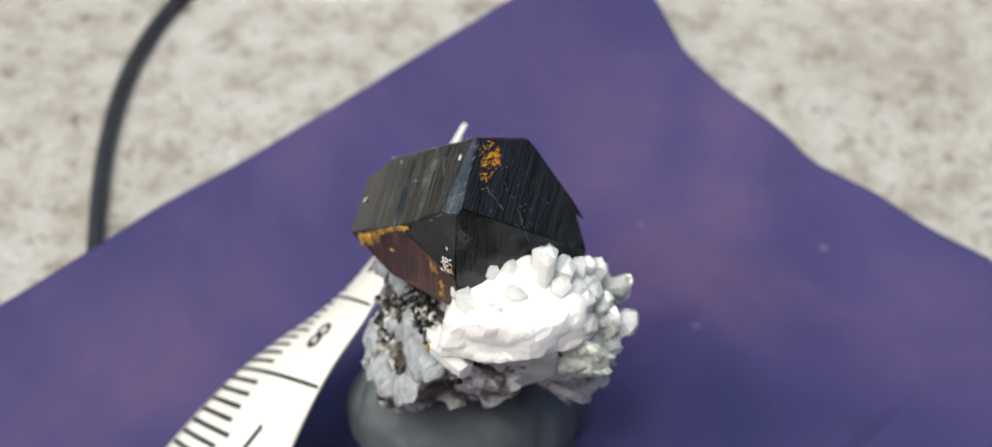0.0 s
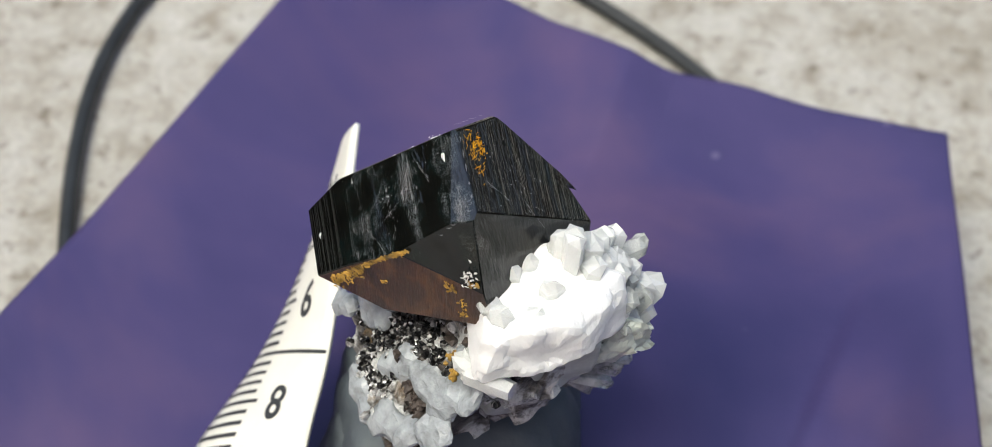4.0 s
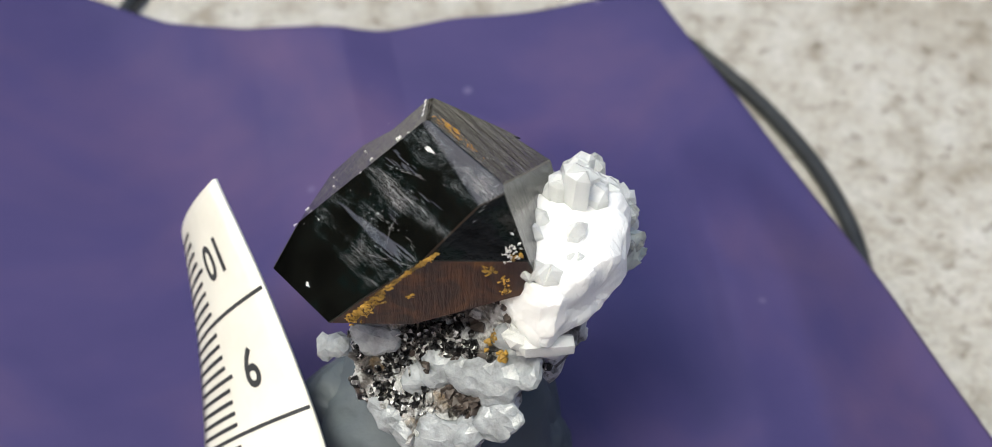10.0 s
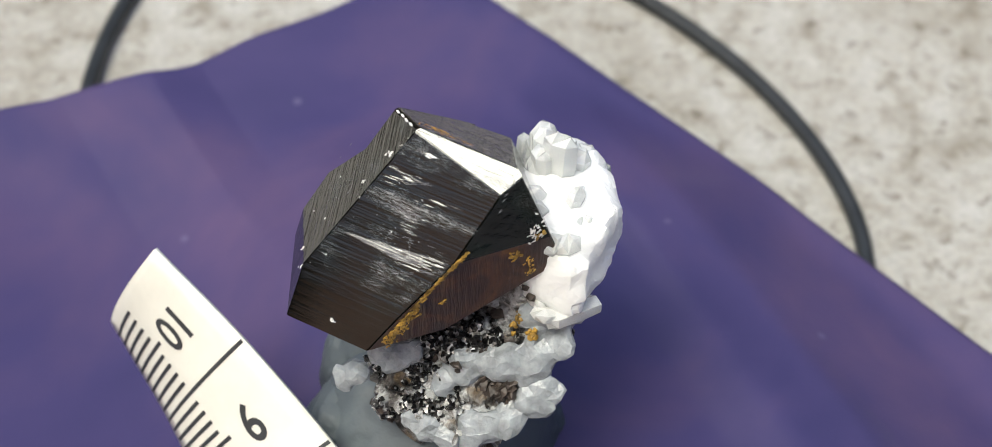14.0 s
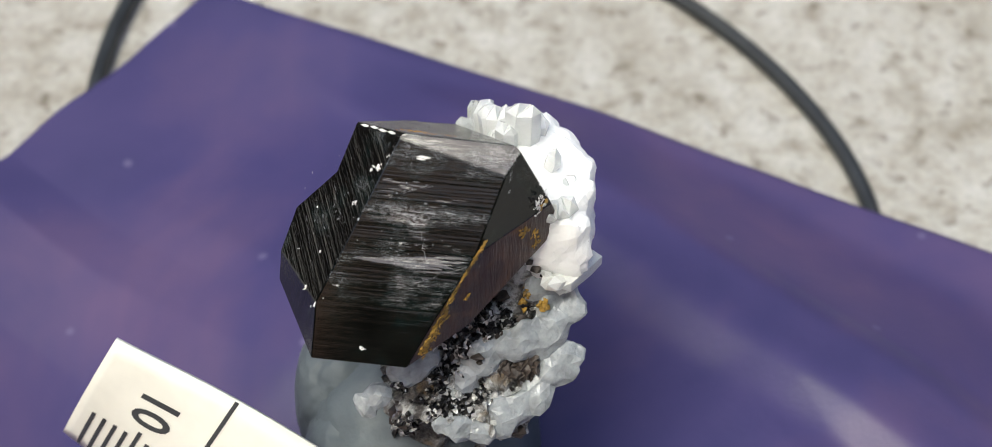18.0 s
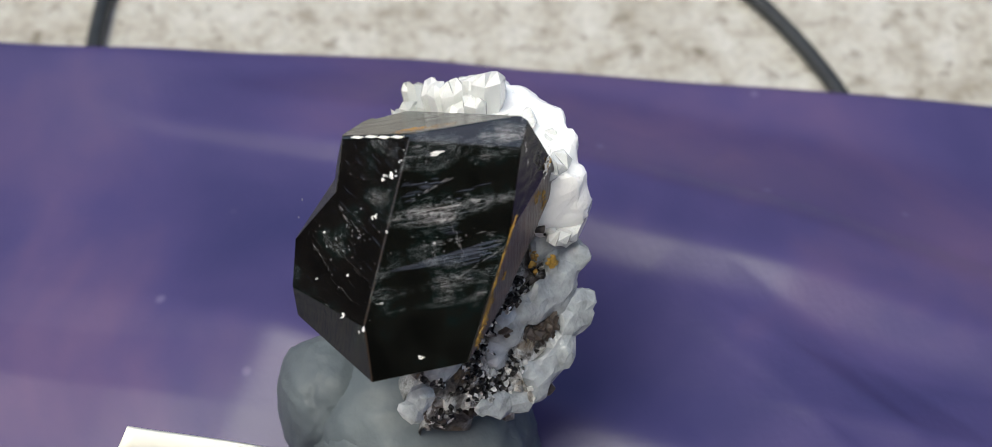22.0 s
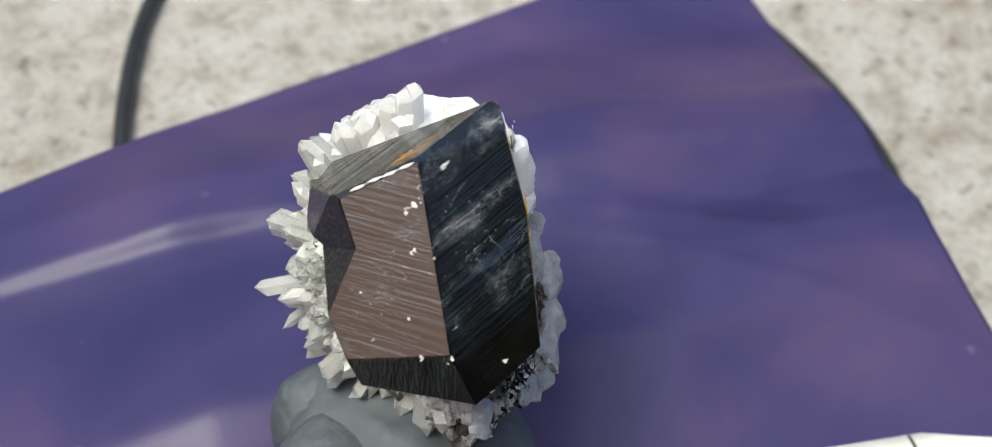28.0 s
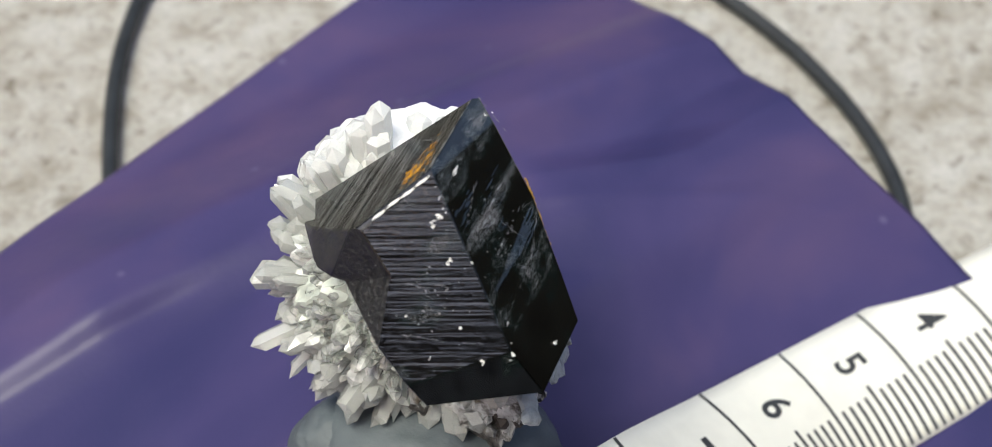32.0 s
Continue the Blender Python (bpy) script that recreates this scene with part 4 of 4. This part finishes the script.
    # amber light reflected inside the crystal's top edge, painted as orange splinters on the face
    for p, plane, sx, sy in (((0.06, 0.40, 1.18), T, 0.035, 0.10), ((0.12, 0.50, 1.13), T, 0.02, 0.05)):
        items = []
        for _ in range(60):
            q = on_plane((p[0] + rnd.gauss(0, sx), p[1] + rnd.gauss(0, sy), p[2] + rnd.gauss(0, sx)), plane)
            items.append((q, plane[0], (0.3 + rnd.gauss(0, 0.3), 0.6, rnd.gauss(0, 0.4)), rnd.uniform(0.02, 0.075), rnd.uniform(0.003, 0.010)))
        shards("amber_glow", gem, AMBER, items, "orange splinters painting the amber glow inside the crystal")
    # dusty scratches on the great faces: a few long ones, many specks
    def scratch(plane, a, b, n, wide):
        a, b = Vector(a), Vector(b)
        out = []
        for _ in range(n):
            q = a.lerp(b, rnd.random())
            out.append((on_plane(q + Vector((rnd.gauss(0, 0.008), rnd.gauss(0, 0.008), rnd.gauss(0, 0.008))), plane), plane[0], (b - a) + Vector((rnd.gauss(0, 0.1), rnd.gauss(0, 0.1), rnd.gauss(0, 0.1))) * (b - a).length, rnd.uniform(0.02, 0.09), rnd.uniform(0.0012, wide)))
        return out

    shards("scratch", gem, DUST, scratch(G, (-0.50, 0.62, 0.73), (-0.50, 0.12, 0.73), 16, 0.003) + scratch(G, (-0.66, 0.42, 0.52), (-0.55, -0.02, 0.66), 18, 0.003) + scratch(G, (-0.32, 0.60, 0.95), (-0.25, 0.35, 1.04), 12, 0.004) + scratch(G, (-0.44, 0.36, 0.80), (-0.62, 0.33, 0.58), 12, 0.003), "fine pale scratches")
    shards("scratch", gem, DUST, scratch(T, (0.05, 0.2, 1.22), (0.42, 0.02, 0.92), 16, 0.004) + scratch(T, (0.3, 0.3, 1.0), (0.6, -0.1, 0.75), 12, 0.004), "fine pale scratches")
    shards("scratch", gem, DUST, scratch(H, (-0.6, 1.05, 0.4), (-0.1, 1.18, 0.42), 14, 0.003) + scratch(H, (-0.35, 0.9, 0.7), (-0.05, 1.0, 0.7), 14, 0.003), "fine pale scratches")
    for plane, x, y, z, sp in ((G, -0.45, 0.45, 0.8, 0.28), (H, -0.2, 0.95, 0.7, 0.2), (T, 0.3, 0.3, 0.95, 0.2)):
        items = []
        for _ in range(45):
            q = on_plane((x + rnd.gauss(0, sp), y + rnd.gauss(0, sp), z + rnd.gauss(0, sp)), plane)
            if all(Vector(n).dot(q) < d - 0.02 for n, d in BODY if (n, d) != plane):
                items.append((q, plane[0], rnd.uniform(0.002, 0.006)))
        flakes("lint", gem, DUST, items, int(x * 100) + 500, "tiny pale specks of dust on the crystal")
    # growth steps on the great face, leaning a few degrees towards its top edge
    lean = (Vector(EDGE[0]) * 0.9 + Vector(G[0]) * 0.1).normalized()
    steps = []
    for k in range(150):
        y = 0.88 * rnd.random() ** 0.8
        top, low = -0.53 - 0.080 * y, -0.64 + 0.055 * min(1.0, y / 0.75)
        if low < top:
            steps.append((rnd.uniform(low, top), y, rnd.uniform(0.08, 0.30), rnd.uniform(0.006, 0.016)))
    for cx, cy, sx, sy, n in ((-0.27, 0.55, 0.018, 0.06, 16), (-0.30, 0.66, 0.012, 0.03, 6), (-0.135, 0.41, 0.006, 0.05, 5), (-0.40, 0.25, 0.05, 0.14, 14), (-0.72, 0.45, 0.04, 0.2, 8)):
        steps += [(rnd.gauss(cx, sx), rnd.gauss(cy, sy), rnd.uniform(0.06, 0.16), rnd.uniform(0.004, 0.010)) for _ in range(n)]
    items = []
    for x, y, l, b in steps:
        way = Vector((0.06 + rnd.gauss(0, 0.03), -1.0, 0.0))
        q = on_plane((x, y, 1.35 + 1.2 * x), G)
        if all(Vector(n).dot(q + way * t) < d - 0.01 for n, d in BODY if (n, d) != G for t in (-l / 2, l / 2)):
            items.append((q, lean + Vector((rnd.gauss(0, 0.02), rnd.gauss(0, 0.02), 0)), on_plane(q + way, G) - q, l, b))
    shards("growth_step", gem, SCUFFED, items, "bright growth steps on the dark face")
    # pale seam lines
    seam = [((-0.02, 0.55, 1.265), (-0.04, -0.18, 1.30)), ((-0.04, -0.19, 1.295), (-0.28, -0.18, 1.01))]
    for a, b in seam:
        a, b = Vector(a), Vector(b)
        for k in range(5):
            m = a.lerp(b, (k + rnd.uniform(0.2, 0.8)) / 5) + Vector((0.0, 0.0, 0.003))
            shards("edge_seam", gem, DUST, [(m, (-0.2, 0.3, 0.9), b - a, (b - a).length / 5 * rnd.uniform(0.4, 1.0), 0.006)], "thin pale line along the crystal's edge")
    # narrow bright step under the top face
    step = [(-0.01, 0.585, 1.235), (0.06, 0.65, 1.17), (0.13, 0.715, 1.115), (0.20, 0.79, 1.05)]
    shards("edge_step", gem, CHIP, [(on_plane(q, H) + Vector((-0.005, 0.02, 0.012)), (-0.1, 0.7, 0.7), (0.36, 0.38, -0.33), 0.13, 0.022) for q in step], "bright narrow step under the top face")
    return root


stone = specimen()


# ---------------------------------------------------------------- cable
def cable():
    pts = [(-3.8, 2.0), (-4.2, 4.0), (-4.36, 5.3), (-4.36, 6.4), (-4.2, 7.4), (-3.8, 8.5), (-2.9, 9.4), (-1.6, 9.7), (-0.2, 9.2), (0.9, 8.4), (1.75, 7.7), (2.4, 7.05), (3.0, 6.3), (3.5, 5.4), (3.82, 4.5), (3.92, 3.6), (3.7, 2.2)]
    cu = bpy.data.curves.new("cable", "CURVE")
    cu.dimensions = "3D"
    cu.bevel_depth = 0.00088
    cu.bevel_resolution = 4
    sp = cu.splines.new("NURBS")
    sp.points.add(len(pts) - 1)
    for q, (x, y) in zip(sp.points, pts):
        q.co = (x * CM, y * CM, 0.0012, 1)
    sp.order_u = 4
    sp.use_endpoint_u = True
    ob = new("cable", cu)
    me = bpy.data.meshes.new_from_object(ob.evaluated_get(bpy.context.evaluated_depsgraph_get()))
    bpy.data.objects.remove(ob)
    me.materials.append(RUBBER)
    me.polygons.foreach_set("use_smooth", [True] * len(me.polygons))
    return tagged(new("cable", me), "thin black rubber cable curving over the concrete", "cable")


cord = cable()


# ---------------------------------------------------------------- movement
def motions():
    rows = [(t, pose(0, 0, 0, 0, 0, a)) for t, a in TURN]
    for thing in (table, putty, ruler, stone):
        walk(thing, rows)
    # the sheet slips a little on the turntable late in the turn
    walk(paper, [(t, pose(0, 0, 0, 0, 0, a) @ pose(0.0026 * s, -0.0030 * s, 0)) for t, a in TURN for s in [min(1.0, max(0.0, (t - 25.5) / 2.0))]])
    # the cord is drawn along a little
    walk(cord, [(t, pose(x, 0, 0)) for t, x in ((0.0, -0.001), (8.0, -0.001), (14.0, -0.0008), (18.0, 0.0), (22.0, 0.001), (25.0, 0.003), (28.0, 0.0062), (32.0, 0.006))])


motions()
